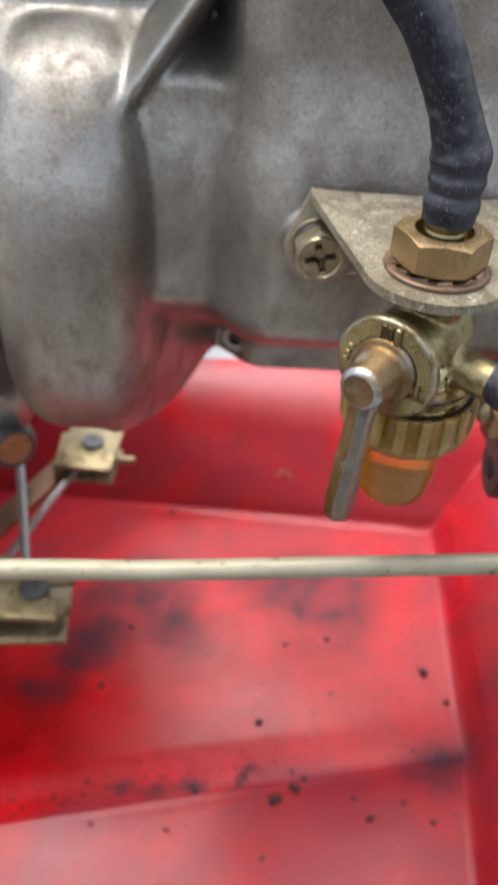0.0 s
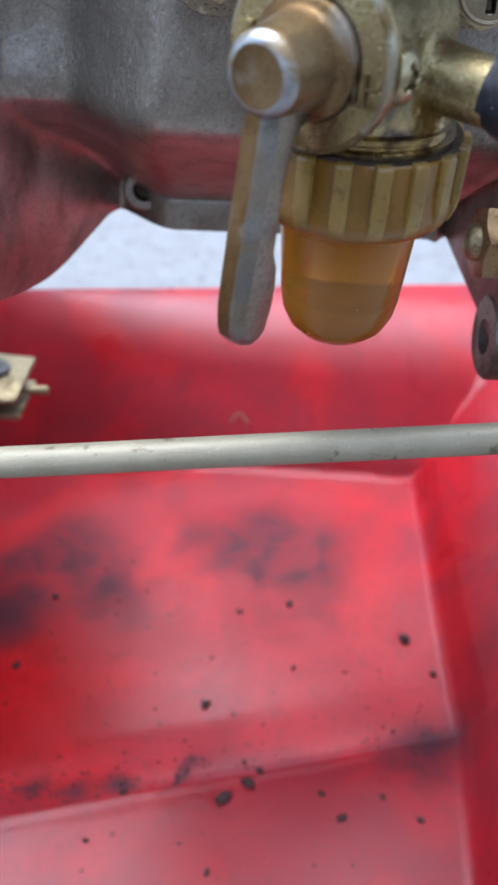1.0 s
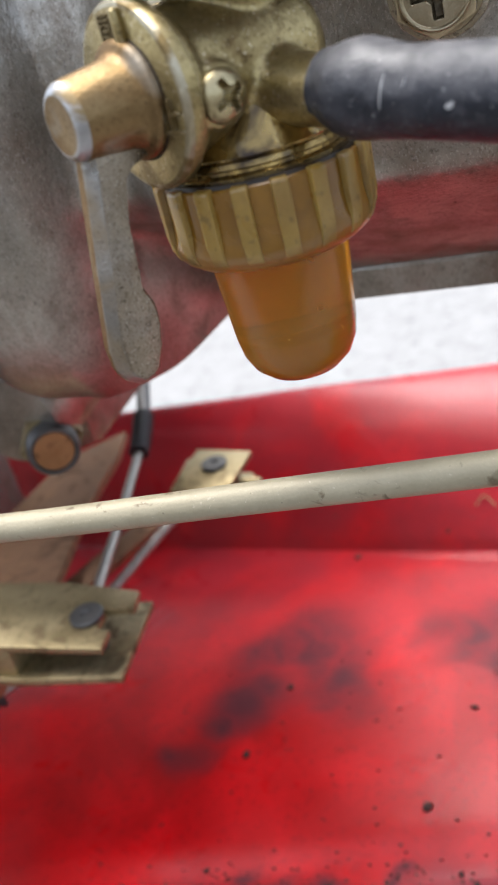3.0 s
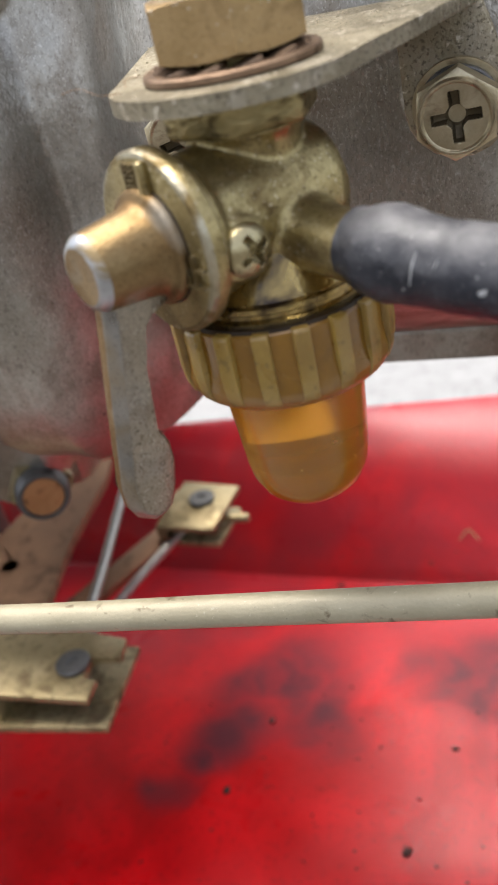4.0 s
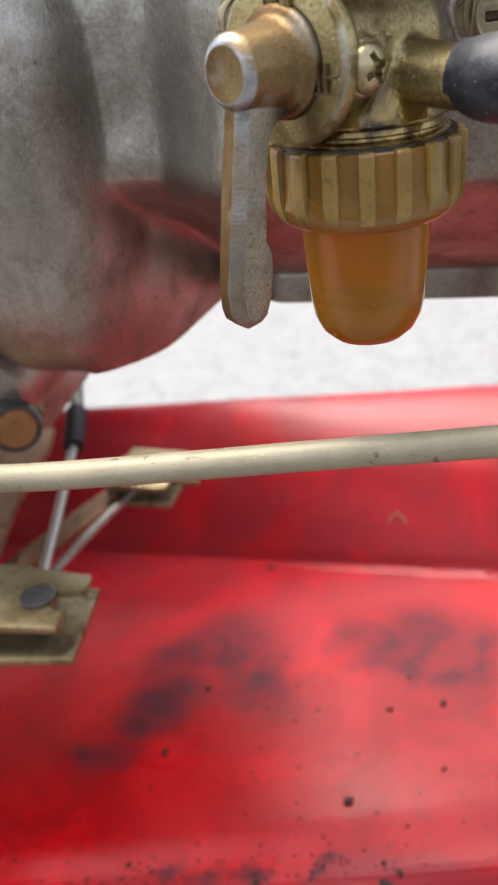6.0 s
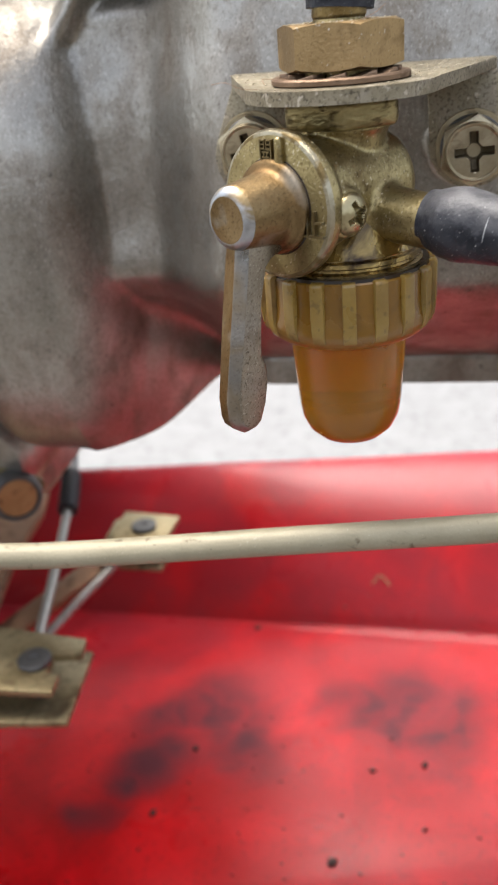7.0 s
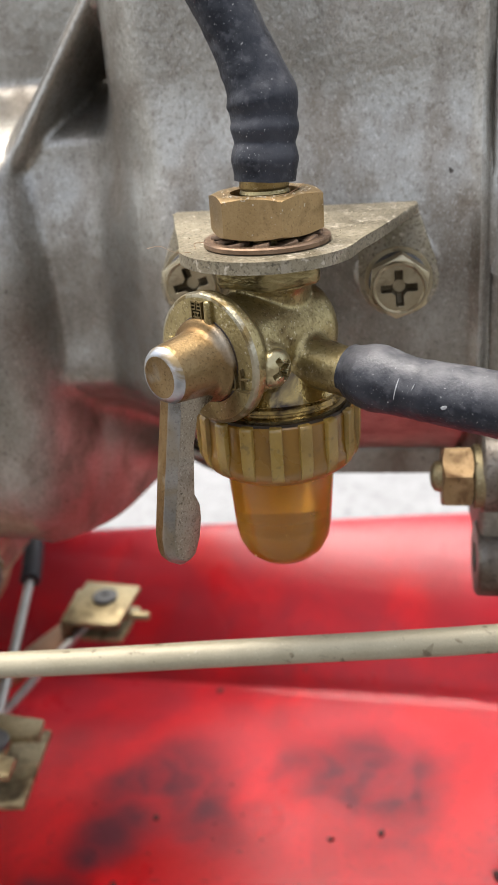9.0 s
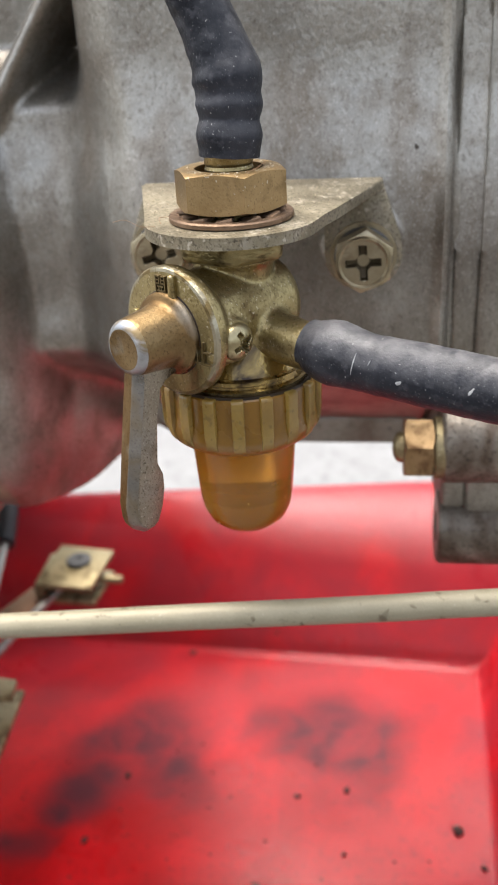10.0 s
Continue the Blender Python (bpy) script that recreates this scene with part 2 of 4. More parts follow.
def red_cover():
    """Glossy red plastic: patchy pale haze, soot-grey smears where the cover has been rubbed, shade painted as a dull
    tone under the engine and along its edges, fine specks.
    """
    m = bpy.data.materials.new("scuffed_red_plastic")
    m.use_nodes = True
    nt = m.node_tree
    link, node = nt.links.new, nt.nodes.new
    b = nt.nodes["Principled BSDF"]
    co = node("ShaderNodeTexCoord").outputs["Object"]

    def nz(s, detail=5.0, distort=0.5):
        n = node("ShaderNodeTexNoise")
        n.inputs["Scale"].default_value, n.inputs["Detail"].default_value, n.inputs["Distortion"].default_value = s, detail, distort
        link(co, n.inputs["Vector"])
        return n

    def ramp(sock, lo, hi, a=0.0, c=1.0):
        r = node("ShaderNodeMapRange")
        r.interpolation_type = "SMOOTHSTEP"
        for key, v in zip(("From Min", "From Max", "To Min", "To Max"), (lo, hi, a, c)):
            r.inputs[key].default_value = v
        link(sock, r.inputs["Value"])
        return r.outputs["Result"]

    def op(kind, a, c):
        n = node("ShaderNodeMath")
        n.operation = kind
        for k, v in enumerate((a, c)):
            if isinstance(v, float):
                n.inputs[k].default_value = v
            else:
                link(v, n.inputs[k])
        return n.outputs[0]

    def mix(fac, a, c):
        x = node("ShaderNodeMix")
        x.data_type = "RGBA"
        link(fac, x.inputs[0])
        for v, k in ((a, 6), (c, 7)):
            if isinstance(v, tuple):
                x.inputs[k].default_value = (*v, 1)
            else:
                link(v, x.inputs[k])
        return x.outputs[2]

    warp = node("ShaderNodeVectorMath")
    warp.operation = "MULTIPLY_ADD"
    link(nz(30, 3).outputs["Color"], warp.inputs[0])
    warp.inputs[1].default_value, warp.inputs[2].default_value = (0.036, 0.036, 0.0), (0, 0, 0)
    at = node("ShaderNodeVectorMath")
    link(co, at.inputs[0])
    link(warp.outputs[0], at.inputs[1])
    smear = None
    for x, y, r in SMEARS:
        d = node("ShaderNodeVectorMath")
        d.operation = "DISTANCE"
        flat = node("ShaderNodeVectorMath")
        flat.operation = "MULTIPLY"
        link(at.outputs[0], flat.inputs[0])
        flat.inputs[1].default_value = (1, 1, 0)
        link(flat.outputs[0], d.inputs[0])
        d.inputs[1].default_value = (x * 0.001 + 0.0175, (y - 120) * 0.001 + 0.0175, 0)
        one = ramp(d.outputs["Value"], r * 0.0026, r * 0.0002)
        smear = one if smear is None else op("MAXIMUM", smear, one)
    smear = op("MULTIPLY", smear, ramp(nz(60, 7).outputs["Fac"], 0.34, 0.60, 0.6, 1.0))
    base = mix(ramp(nz(26, 6, 1.0).outputs["Fac"], 0.30, 0.70), (0.52, 0.003, 0.006), (0.76, 0.006, 0.011))
    base = mix(ramp(nz(420, 3).outputs["Fac"], 0.52, 0.74, 0.0, 0.35), base, (0.24, 0.005, 0.009))
    haze = op("MULTIPLY", ramp(nz(14, 5, 1.0).outputs["Fac"], 0.40, 0.66), 0.06)
    base = mix(haze, base, (0.62, 0.26, 0.27))
    # dull tone painted in for shade at the back, right side and front
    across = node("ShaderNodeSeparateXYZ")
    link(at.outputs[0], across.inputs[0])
    edge_shade = op("MAXIMUM", ramp(across.outputs["Y"], 0.010, 0.080), op("MAXIMUM", ramp(across.outputs["X"], 0.062, 0.092), ramp(op("SUBTRACT", across.outputs["Y"], op("MULTIPLY", across.outputs["X"], 0.17)), -0.058, -0.072)))
    edge_shade = op("MULTIPLY", edge_shade, ramp(nz(34, 6, 0.8).outputs["Fac"], 0.30, 0.62, 0.30, 0.68))
    base = mix(edge_shade, base, (0.29, 0.03, 0.045))
    base = mix(op("MULTIPLY", smear, 0.84), base, (0.07, 0.034, 0.045))
    specks = ramp(nz(900, 2, 0.0).outputs["Fac"], 0.70, 0.76)
    base = mix(op("MULTIPLY", specks, ramp(nz(30, 3).outputs["Fac"], 0.5, 0.65, 0.0, 0.8)), base, (0.09, 0.02, 0.02))
    link(base, b.inputs["Base Color"])
    link(op("ADD", ramp(nz(40, 5).outputs["Fac"], 0.3, 0.7, 0.26, 0.40), op("MULTIPLY", smear, 0.12)), b.inputs["Roughness"])
    b.inputs["Specular IOR Level"].default_value = 0.16
    b.inputs["Coat Roughness"].default_value = 0.26
    b.inputs["Coat IOR"].default_value = 1.46
    link(op("SUBTRACT", 0.7, op("MULTIPLY", smear, 0.5)), b.inputs["Coat Weight"])
    bp = node("ShaderNodeBump")
    bp.inputs["Strength"].default_value, bp.inputs["Distance"].default_value = 0.16, 0.0006
    link(nz(240, 4).outputs["Fac"], bp.inputs["Height"])
    link(bp.outputs["Normal"], b.inputs["Normal"])
    link(bp.outputs["Normal"], b.inputs["Coat Normal"])
    return m


SMEARS = [(-59, 130, 13), (-72, 126, 12), (-78, 106, 10), (-52, 111, 9), (-88, 98, 6), (-96, 82, 5), (14, 134, 13), (22, 117, 11), (5, 122, 8), (54, 47, 6), (47, 43, 5), (-8, 131, 9), (-62, 33, 3), (-50, 34, 3), (-38, 36, 3), (-24, 38, 2)]
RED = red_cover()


# ---- mesh helpers: all builders below think in millimetres round the tap's axis ----
MM = 0.001


def thing(name, at, label, category, group="", kind=""):
    e = new(name)
    e.location = (at[0] * MM, at[1] * MM, at[2] * MM + BASE)
    e.empty_display_size = 0.01
    return tagged(e, label, category, group, kind)


def part(name, bm, mat, parent=None, label="", smooth=38.0, face_slot=None, shine=None):
    """Links a bmesh (millimetres) as one mesh object, under a thing or under a part."""
    top = parent
    while top is not None and top.parent is not None:
        top = top.parent
    off = top.location if top is not None else Vector((0, 0, 0))
    bm.normal_update()
    bmesh.ops.recalc_face_normals(bm, faces=bm.faces)
    bm.normal_update()
    if face_slot:
        for f in bm.faces:
            f.material_index = int(face_slot(f.normal, f.calc_center_median()))
    bm.transform(Matrix.Translation(Vector((0, 0, BASE)) - Vector(off)) @ Matrix.Diagonal((MM, MM, MM, 1)))
    me = bpy.data.meshes.new(name)
    bm.to_mesh(me)
    bm.free()
    me.materials.append(mat)
    if face_slot:
        for extra in shine or (WEAR,):
            me.materials.append(extra)
    me.shade_smooth()
    me.set_sharp_from_angle(angle=radians(smooth))
    ob = new(name, me)
    ob.parent = parent
    return tagged(ob, label)


def single(name, bm, mat, label, category, group="", kind="", smooth=38.0, at=None):
    """A thing that is one mesh, with its origin at its lowest point."""
    vs = [v.co for v in bm.verts]
    at = at or (sum(v.x for v in vs) / len(vs), sum(v.y for v in vs) / len(vs), min(v.z for v in vs))
    o = Vector(at)
    bm.normal_update()
    bmesh.ops.recalc_face_normals(bm, faces=bm.faces)
    bm.normal_update()
    bm.transform(Matrix.Diagonal((MM, MM, MM, 1)) @ Matrix.Translation(-o))
    me = bpy.data.meshes.new(name)
    bm.to_mesh(me)
    bm.free()
    me.materials.append(mat)
    me.shade_smooth()
    me.set_sharp_from_angle(angle=radians(smooth))
    ob = new(name, me)
    ob.location = o * MM + Vector((0, 0, BASE))
    return tagged(ob, label, category, group, kind)


def axis(origin, way, up=(0, 0, 1)):
    """A frame whose local z runs along way."""
    z = Vector(way).normalized()
    u = Vector(up)
    if abs(z.dot(u)) > 0.99:
        u = Vector((0, 1, 0))
    x = u.cross(z).normalized()
    y = z.cross(x)
    m = Matrix((x, y, z)).transposed().to_4x4()
    m.translation = origin
    return m


def lathe(profile, m=None, segs=64, bm=None):
    """Turns a profile of (radius, height) about local z; closed at both ends."""
    bm = bm or bmesh.new()
    m = m or Matrix()
    rings = []
    for r, z in profile:
        if r < 1e-6:
            rings.append([bm.verts.new(m @ Vector((0, 0, z)))])
        else:
            rings.append([bm.verts.new(m @ Vector((r * math.cos(2 * math.pi * k / segs), r * math.sin(2 * math.pi * k / segs), z))) for k in range(segs)])
    for a, b in zip(rings, rings[1:]):
        for k in range(segs):
            j = (k + 1) % segs
            if len(a) == 1 and len(b) > 1:
                bm.faces.new((a[0], b[k], b[j]))
            elif len(b) == 1 and len(a) > 1:
                bm.faces.new((a[k], a[j], b[0]))
            elif len(a) > 1:
                bm.faces.new((a[k], a[j], b[j], b[k]))
    for ring in (rings[0], rings[-1]):
        if len(ring) > 1 and rings[0] is not rings[-1]:
            bm.faces.new(ring)
    return bm


def hollow(profile, m=None, segs=64, bm=None):
    """A ring: the closed profile of (radius, height) turned about local z."""
    bm = bm or bmesh.new()
    m = m or Matrix()
    rings = [[bm.verts.new(m @ Vector((r * math.cos(2 * math.pi * k / segs), r * math.sin(2 * math.pi * k / segs), z))) for k in range(segs)] for r, z in profile]
    for n in range(len(rings)):
        a, b = rings[n], rings[(n + 1) % len(rings)]
        for k in range(segs):
            j = (k + 1) % segs
            bm.faces.new((a[k], a[j], b[j], b[k]))
    return bm


def prism(outline, z0, z1, m=None, bevel=0.0, bm=None, steps=2):
    """An outline of (x, y) drawn up from z0 to z1, with rounded edges."""
    bm2 = bmesh.new()
    low = [bm2.verts.new((x, y, z0)) for x, y in outline]
    high = [bm2.verts.new((x, y, z1)) for x, y in outline]
    bm2.faces.new(low[::-1])
    bm2.faces.new(high)
    for k in range(len(outline)):
        j = (k + 1) % len(outline)
        bm2.faces.new((low[k], low[j], high[j], high[k]))
    if bevel:
        bmesh.ops.bevel(bm2, geom=bm2.edges[:], offset=bevel, segments=steps, affect="EDGES", profile=0.5)
    if m is not None:
        bm2.transform(m)
    if bm is None:
        return bm2
    return joined(bm, bm2)


def joined(bm, other):
    table = {v: bm.verts.new(v.co) for v in other.verts}
    for f in other.faces:
        bm.faces.new([table[v] for v in f.verts])
    other.free()
    return bm


def block(x0, x1, y0, y1, z0, z1, bevel=0.3, m=None, bm=None):
    return prism([(x0, y0), (x1, y0), (x1, y1), (x0, y1)], z0, z1, m, bevel, bm)


def spline(points, n=12):
    """Catmull-Rom through the points."""
    ps = [Vector(p) for p in points]
    ps = [2 * ps[0] - ps[1], *ps, 2 * ps[-1] - ps[-2]]
    out = []
    for a, b, c, d in zip(ps, ps[1:], ps[2:], ps[3:]):
        for k in range(n):
            t = k / n
            out.append(0.5 * (2 * b + (c - a) * t + (2 * a - 5 * b + 4 * c - d) * t * t + (3 * b - a - 3 * c + d) * t ** 3))
    out.append(ps[-2])
    return out


def tube(points, radius, segs=28, n=12, bm=None):
    """A tube along a smooth path; radius is a number or a function of the way along in millimetres."""
    bm = bm or bmesh.new()
    ps = spline(points, n)
    rings, along, side = [], 0.0, None
    for k, p in enumerate(ps):
        way = (ps[min(k + 1, len(ps) - 1)] - ps[max(k - 1, 0)]).normalized()
        if k:
            along += (p - ps[k - 1]).length
        if side is None:
            side = way.orthogonal().normalized()
        side = (side - way * side.dot(way)).normalized()
        other = way.cross(side)
        r = radius(along) if callable(radius) else radius
        rings.append([bm.verts.new(p + r * (math.cos(2 * math.pi * j / segs) * side + math.sin(2 * math.pi * j / segs) * other)) for j in range(segs)])
    for a, b in zip(rings, rings[1:]):
        for j in range(segs):
            i = (j + 1) % segs
            bm.faces.new((a[j], a[i], b[i], b[j]))
    bm.faces.new(rings[0][::-1])
    bm.faces.new(rings[-1])
    return bm


def ngon(r, sides, turn=0.0):
    return [(r * math.cos(radians(turn) + 2 * math.pi * k / sides), r * math.sin(radians(turn) + 2 * math.pi * k / sides)) for k in range(sides)]


def sheet(xs, ys, height):
    """A grid of (x, y, height(x, y))."""
    bm = bmesh.new()
    rows = [[bm.verts.new((x, y, height(x, y))) for x in xs] for y in ys]
    for a, b in zip(rows, rows[1:]):
        for k in range(len(xs) - 1):
            bm.faces.new((a[k], a[k + 1], b[k + 1], b[k]))
    return bm


def smooth01(a, b, x):
    t = min(1.0, max(0.0, (x - a) / (b - a)))
    return t * t * (3 - 2 * t)


def smin(a, b, k):
    h = max(0.0, k - abs(a - b)) / k
    return min(a, b) - h * h * k * 0.25


def hex_nut(r, z0, z1, m, turn=0.0, hole=0.0, cut=0.855, slope=0.55):
    """A hexagon nut or head, its corners chamfered to a circle at both ends."""
    bm = bmesh.new()
    n, inner = 72, r * cut
    levels = []
    for z, up, chamfer in ((z0, slope, True), (z0, slope, False), (z1, -slope, False), (z1, -slope, True)):
        ring = []
        for k in range(n):
            a = radians(turn) + 2 * math.pi * k / n
            flat = r * math.cos(math.pi / 6) / math.cos(((2 * math.pi * k / n) % (math.pi / 3)) - math.pi / 6)
            q = inner if chamfer else flat
            ring.append(bm.verts.new(m @ Vector((q * math.cos(a), q * math.sin(a), z if chamfer else z + up * (flat - inner)))))
        levels.append(ring)
    if hole:
        for z in (z1, z0):
            levels.append([bm.verts.new(m @ Vector((hole * math.cos(radians(turn) + 2 * math.pi * k / n), hole * math.sin(radians(turn) + 2 * math.pi * k / n), z))) for k in range(n)])
        levels.append(levels[0])
    else:
        bm.faces.new(levels[0][::-1])
        bm.faces.new(levels[-1])
    for a, b in zip(levels, levels[1:]):
        for k in range(n):
            j = (k + 1) % n
            bm.faces.new((a[k], a[j], b[j], b[k]))
    return bm


# ---- ground ----
bm = bmesh.new()
for ring in (sheet([-40000, -6000, -1500, 1500, 6000, 40000], [-40000, -6000, -1500, 1500, 6000, 40000], lambda x, y: -BASE * 1000),):
    joined(bm, ring)
# unseen wall, added to block low light and darken reflections from the front
WALL_M = material("grey_render", (0.10, 0.09, 0.08), (0.20, 0.185, 0.165), 0.0, (0.8, 0.95), 3, 60, 0.4)
yard = bmesh.new()
block(-6000, 6000, -760, -620, -BASE * 1000, 600 - BASE * 1000, 4.0, None, yard)
single("shade_wall", yard, WALL_M, "unseen low dark wall added to darken reflections in the machine", "wall", kind="structure")
single("ground", bm, CONCRETE, "pale grey concrete yard under the machine", "ground", kind="structure", at=(0, 0, -BASE * 1000))


# ---- red cover under the engine ----
def bank(u):
    """A tight fold, a steep rise, then a long slope that flattens towards the rim."""
    g = min(1.0, max(0.0, u))
    return (1 - (1 - g) ** 2.1) * smooth01(-0.03, 0.05, u)


def soft_bank(u):
    """A rounded foot that turns into an even slope."""
    g = min(1.0, max(0.0, u))
    return (1 - (1 - g) ** 1.45) * smooth01(-0.02, 0.16, u)


def cover_height(x, y):
    z = -202.4 + 0.081 * x - 0.043 * y
    back = y - (176.8 - 0.1525 * x)
    right = x - (57 + (y - 50) * 0.06)
    front = 37.5 + 0.17 * x - y
    up = 0.0
    if back > 0:
        fold = 176.8 - 0.1525 * x
        low = -202.4 + 0.081 * x - 0.043 * fold
        up = low + (-158.7 + 0.055 * x - low) * bank(back / (235 - fold)) - z
    if right > 0:
        up = max(up, 50 * soft_bank(right / 56))
    hump = 1.2 + 2.4 * smooth01(30, -40, x)
    if back <= 0 and front > 0:
        low = max(0.0, front - 44)
        up += hump - 0.27 * (front - 2 * (1 - math.exp(-front / 2)) - low + 1.5 * (1 - math.exp(-low / 1.5))) + 0.5 * math.exp(-(front / 1.5) ** 2)
    elif back <= 0:
        up += hump * smooth01(-24, -1, front) + 0.5 * math.exp(-(front / 1.5) ** 2)
        up += 0.4 * math.exp(-((back + 1) / 1.3) ** 2) * smooth01(0, -3, right)
    return z + up + 0.5 * noise.noise((x * 0.02, y * 0.02, 0))


cover = thing("machine_cover", (0, 120, -222), "scuffed glossy red plastic cover with mud specks, under the engine", "machine cover")
xs = np.concatenate([np.linspace(-330, -140, 20), np.linspace(-138, 52, 80), np.linspace(52.75, 80, 37), np.linspace(82, 200, 30)])
ys = np.concatenate([np.linspace(-30, 60, 110), np.linspace(62, 160, 34), np.linspace(161, 190, 40), np.linspace(192, 235, 28)])
bm = bmesh.new()
rows = []
for v in ys:
    lean = 0.17 + (-0.1525 - 0.17) * smooth01(45, 160, float(v))
    row = []
    for x in xs:
        y = float(v) + lean * float(x)
        if v > 176.8:
            fold = 176.8 - 0.1525 * float(x)
            y = fold + (float(v) - 176.8) / 58.2 * (235 - fold)
        x2 = float(x) + (y - 50) * 0.06 * smooth01(20, 50, float(x))
        row.append(bm.verts.new((x2, y, cover_height(x2, y))))
    rows.append(row)
pieces = collections.defaultdict(list)
for r in range(len(rows) - 1):
    for k in range(len(xs) - 1):
        name = "back_bank" if ys[r] >= 176.8 else "front_flange" if ys[r] < 37.5 else "side_bank" if xs[k] >= 57 else "floor_panel"
        pieces[name].append([rows[r][k].co.copy(), rows[r][k + 1].co.copy(), rows[r + 1][k + 1].co.copy(), rows[r + 1][k].co.copy()])
bm.free()
for name, quads in pieces.items():
    piece = bmesh.new()
    seen = {}
    for quad in quads:
        piece.faces.new([seen.get(c.to_tuple(5)) or seen.setdefault(c.to_tuple(5), piece.verts.new(c)) for c in quad])
    bmesh.ops.solidify(piece, geom=piece.faces[:], thickness=3.0)
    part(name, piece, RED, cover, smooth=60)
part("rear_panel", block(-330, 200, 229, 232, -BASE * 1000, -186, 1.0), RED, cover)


# ---- engine ----
engine = thing("engine", (0, 110, -61), "grey cast aluminium engine crankcase with oil stains, above the red cover", "engine")


def casting(x, z):
    """How far back the front of the casting lies."""
    wall = 33.5 + 5.5 * smooth01(2, 34, z)
    wall += 2.4 * smooth01(-20, -27, x + 0.004 * (z - 8) ** 2) * smooth01(36, 18, z) * smooth01(-30, -10, z) + 12.5 * smooth01(-23, -41, x)
    wall += 1.3 * smooth01(31.4, 33.8, x) - 1.2 * math.exp(-((x - 31.4) / 1.1) ** 2)
    wall += 15 * smooth01(23, 35, z) * smooth01(-32, -38, x)
    if z > 15 and x < -20:
        off = (x + 51) * 0.812 - (z - 25.5) * 0.583
        wall = smin(wall, 49 + 0.7 * off * off, 5)
    wall += min(1.3 * math.log(1 + math.exp((-23.5 - z) / 1.3)), 29.0) * 1.55
    if z < -51.5:
        wall -= 1.6 * smooth01(-51.5, -52.6, z)
    for bx in (-16.0, 17.8):
        wall -= max(0.0, wall - 30.75) * smooth01(6.9, 5.6, math.hypot(x - bx, z - 1.2))
    u, v = (x + 67.5) / 21.0, (z + 13) / (55.0 if z < -13 else 46.0)
    s = abs(u) ** 3.4 + abs(v) ** (3.6 if z < -13 else 2.3)
    bulge = 36 + 40 * (1 - max(0.0, 1 - s) ** 0.42) if s < 1 else 400.0
    y = smin(wall, bulge, 5) if bulge < 300 else wall
    # the skirt that runs from the bulge down to the lug
    if z < -8:
        d = max(0.0, x + 60)
        skirt = 45.5 + 0.1 * d + 0.066 * d * d + 0.016 * (z + 44) ** 2 + 16 * smooth01(-30, -8, z)
        if x < -60:
            skirt += 1.2 * (-60 - x)
        y = smin(y, skirt, 8)
    return y + 0.12 * noise.noise((x * 0.09, z * 0.09, 3)) + 0.05 * noise.noise((x * 0.5, z * 0.5, 7))


def foot(x):
    """Height of the casting's lower edge."""
    return -58.3 - 4.2 * smooth01(-37, -49, x) + 3.5 * smooth01(-76, -84, x)


xs = [float(v) for v in np.concatenate([np.linspace(-170, -84, 20), np.linspace(-82, 34, 170)])]
bm = bmesh.new()
front = []
for f in np.concatenate([np.linspace(0, 1, 40), np.linspace(1, 6.6, 140)[1:], np.linspace(6.6, 10, 24)[1:]]):
    row = []
    for x in xs:
        z0 = foot(x)
        z = z0 + float(f) * (-40 - z0) if f <= 1 else -40 + (float(f) - 1) * 17.5
        row.append(bm.verts.new((x, casting(x, z), z)))
    front.append(row)
for a, b in zip(front, front[1:]):
    for k in range(len(xs) - 1):
        bm.faces.new((a[k], a[k + 1], b[k + 1], b[k]))
rim = front[0] + [r[-1] for r in front[1:]] + front[-1][-2::-1] + [r[0] for r in front[-2:0:-1]]
back = [bm.verts.new((v.co.x, 138, v.co.z)) for v in rim]  # the rear of the lower casting
for k in range(len(rim)):
    j = (k + 1) % len(rim)
    bm.faces.new((rim[k], rim[j], back[j], back[k]))
bm.faces.new(back)
part("crankcase", bm, CAST, engine, smooth=50)
# two unseen blocks added to shade the cover and darken what it reflects
part("left_shade_block", block(-330, -178, -30, 160, -190, -66, 8), CAST, engine)
part("rear_shade_block", block(-330, -118, 168, 340, -84, 128, 8), CAST, engine)
# joint flange with its lugs
edge = Matrix(((0, 0, 1, 0), (1, 0, 0, 0), (0, 1, 0, 0), (0, 0, 0, 1)))
part("joint_flange", prism([(34.4, -58), (34.4, 0), (36.2, 12), (39.4, 26), (39.8, 36), (39.8, 130), (120, 130), (120, -58)], 33.4, 38.2, edge, 1.3, steps=3), CAST, engine, "upright joint flange of the casting")
part("end_cover", prism([(33.6, -60), (33.6, 0), (35.4, 12), (38.6, 26), (39.0, 36), (39.0, 130), (150, 130), (150, -60)], 37.9, 110, edge, 1.6, steps=3), CAST, engine, "cast end cover")
m = axis((32.5, 33, -36), (1, 0, 0))
part("lug", lathe([(0, 0), (7.5, 0), (8, 0.6), (8, 14), (0, 14)], m, 40), CAST_BROWN, engine, "brown-stained lug of the casting")
m = axis((33, 38, -58), (1, 0, 0))
part("lug", hollow([(3.2, 0), (7.0, 0), (7.6, 0.6), (7.6, 14), (3.2, 14)], m, 40), CAST_BROWN, engine, "brown-stained lug with a bolt hole")
# small lug with a hole under the casting
m = axis((-30, 80.6, -51.4), (0, -1, 0))
lug = part("lug", hollow([(2.4, -8), (4.6, -8), (4.6, 0), (4.0, 0.7), (2.4, 0.7)], m, 36), CAST, engine)
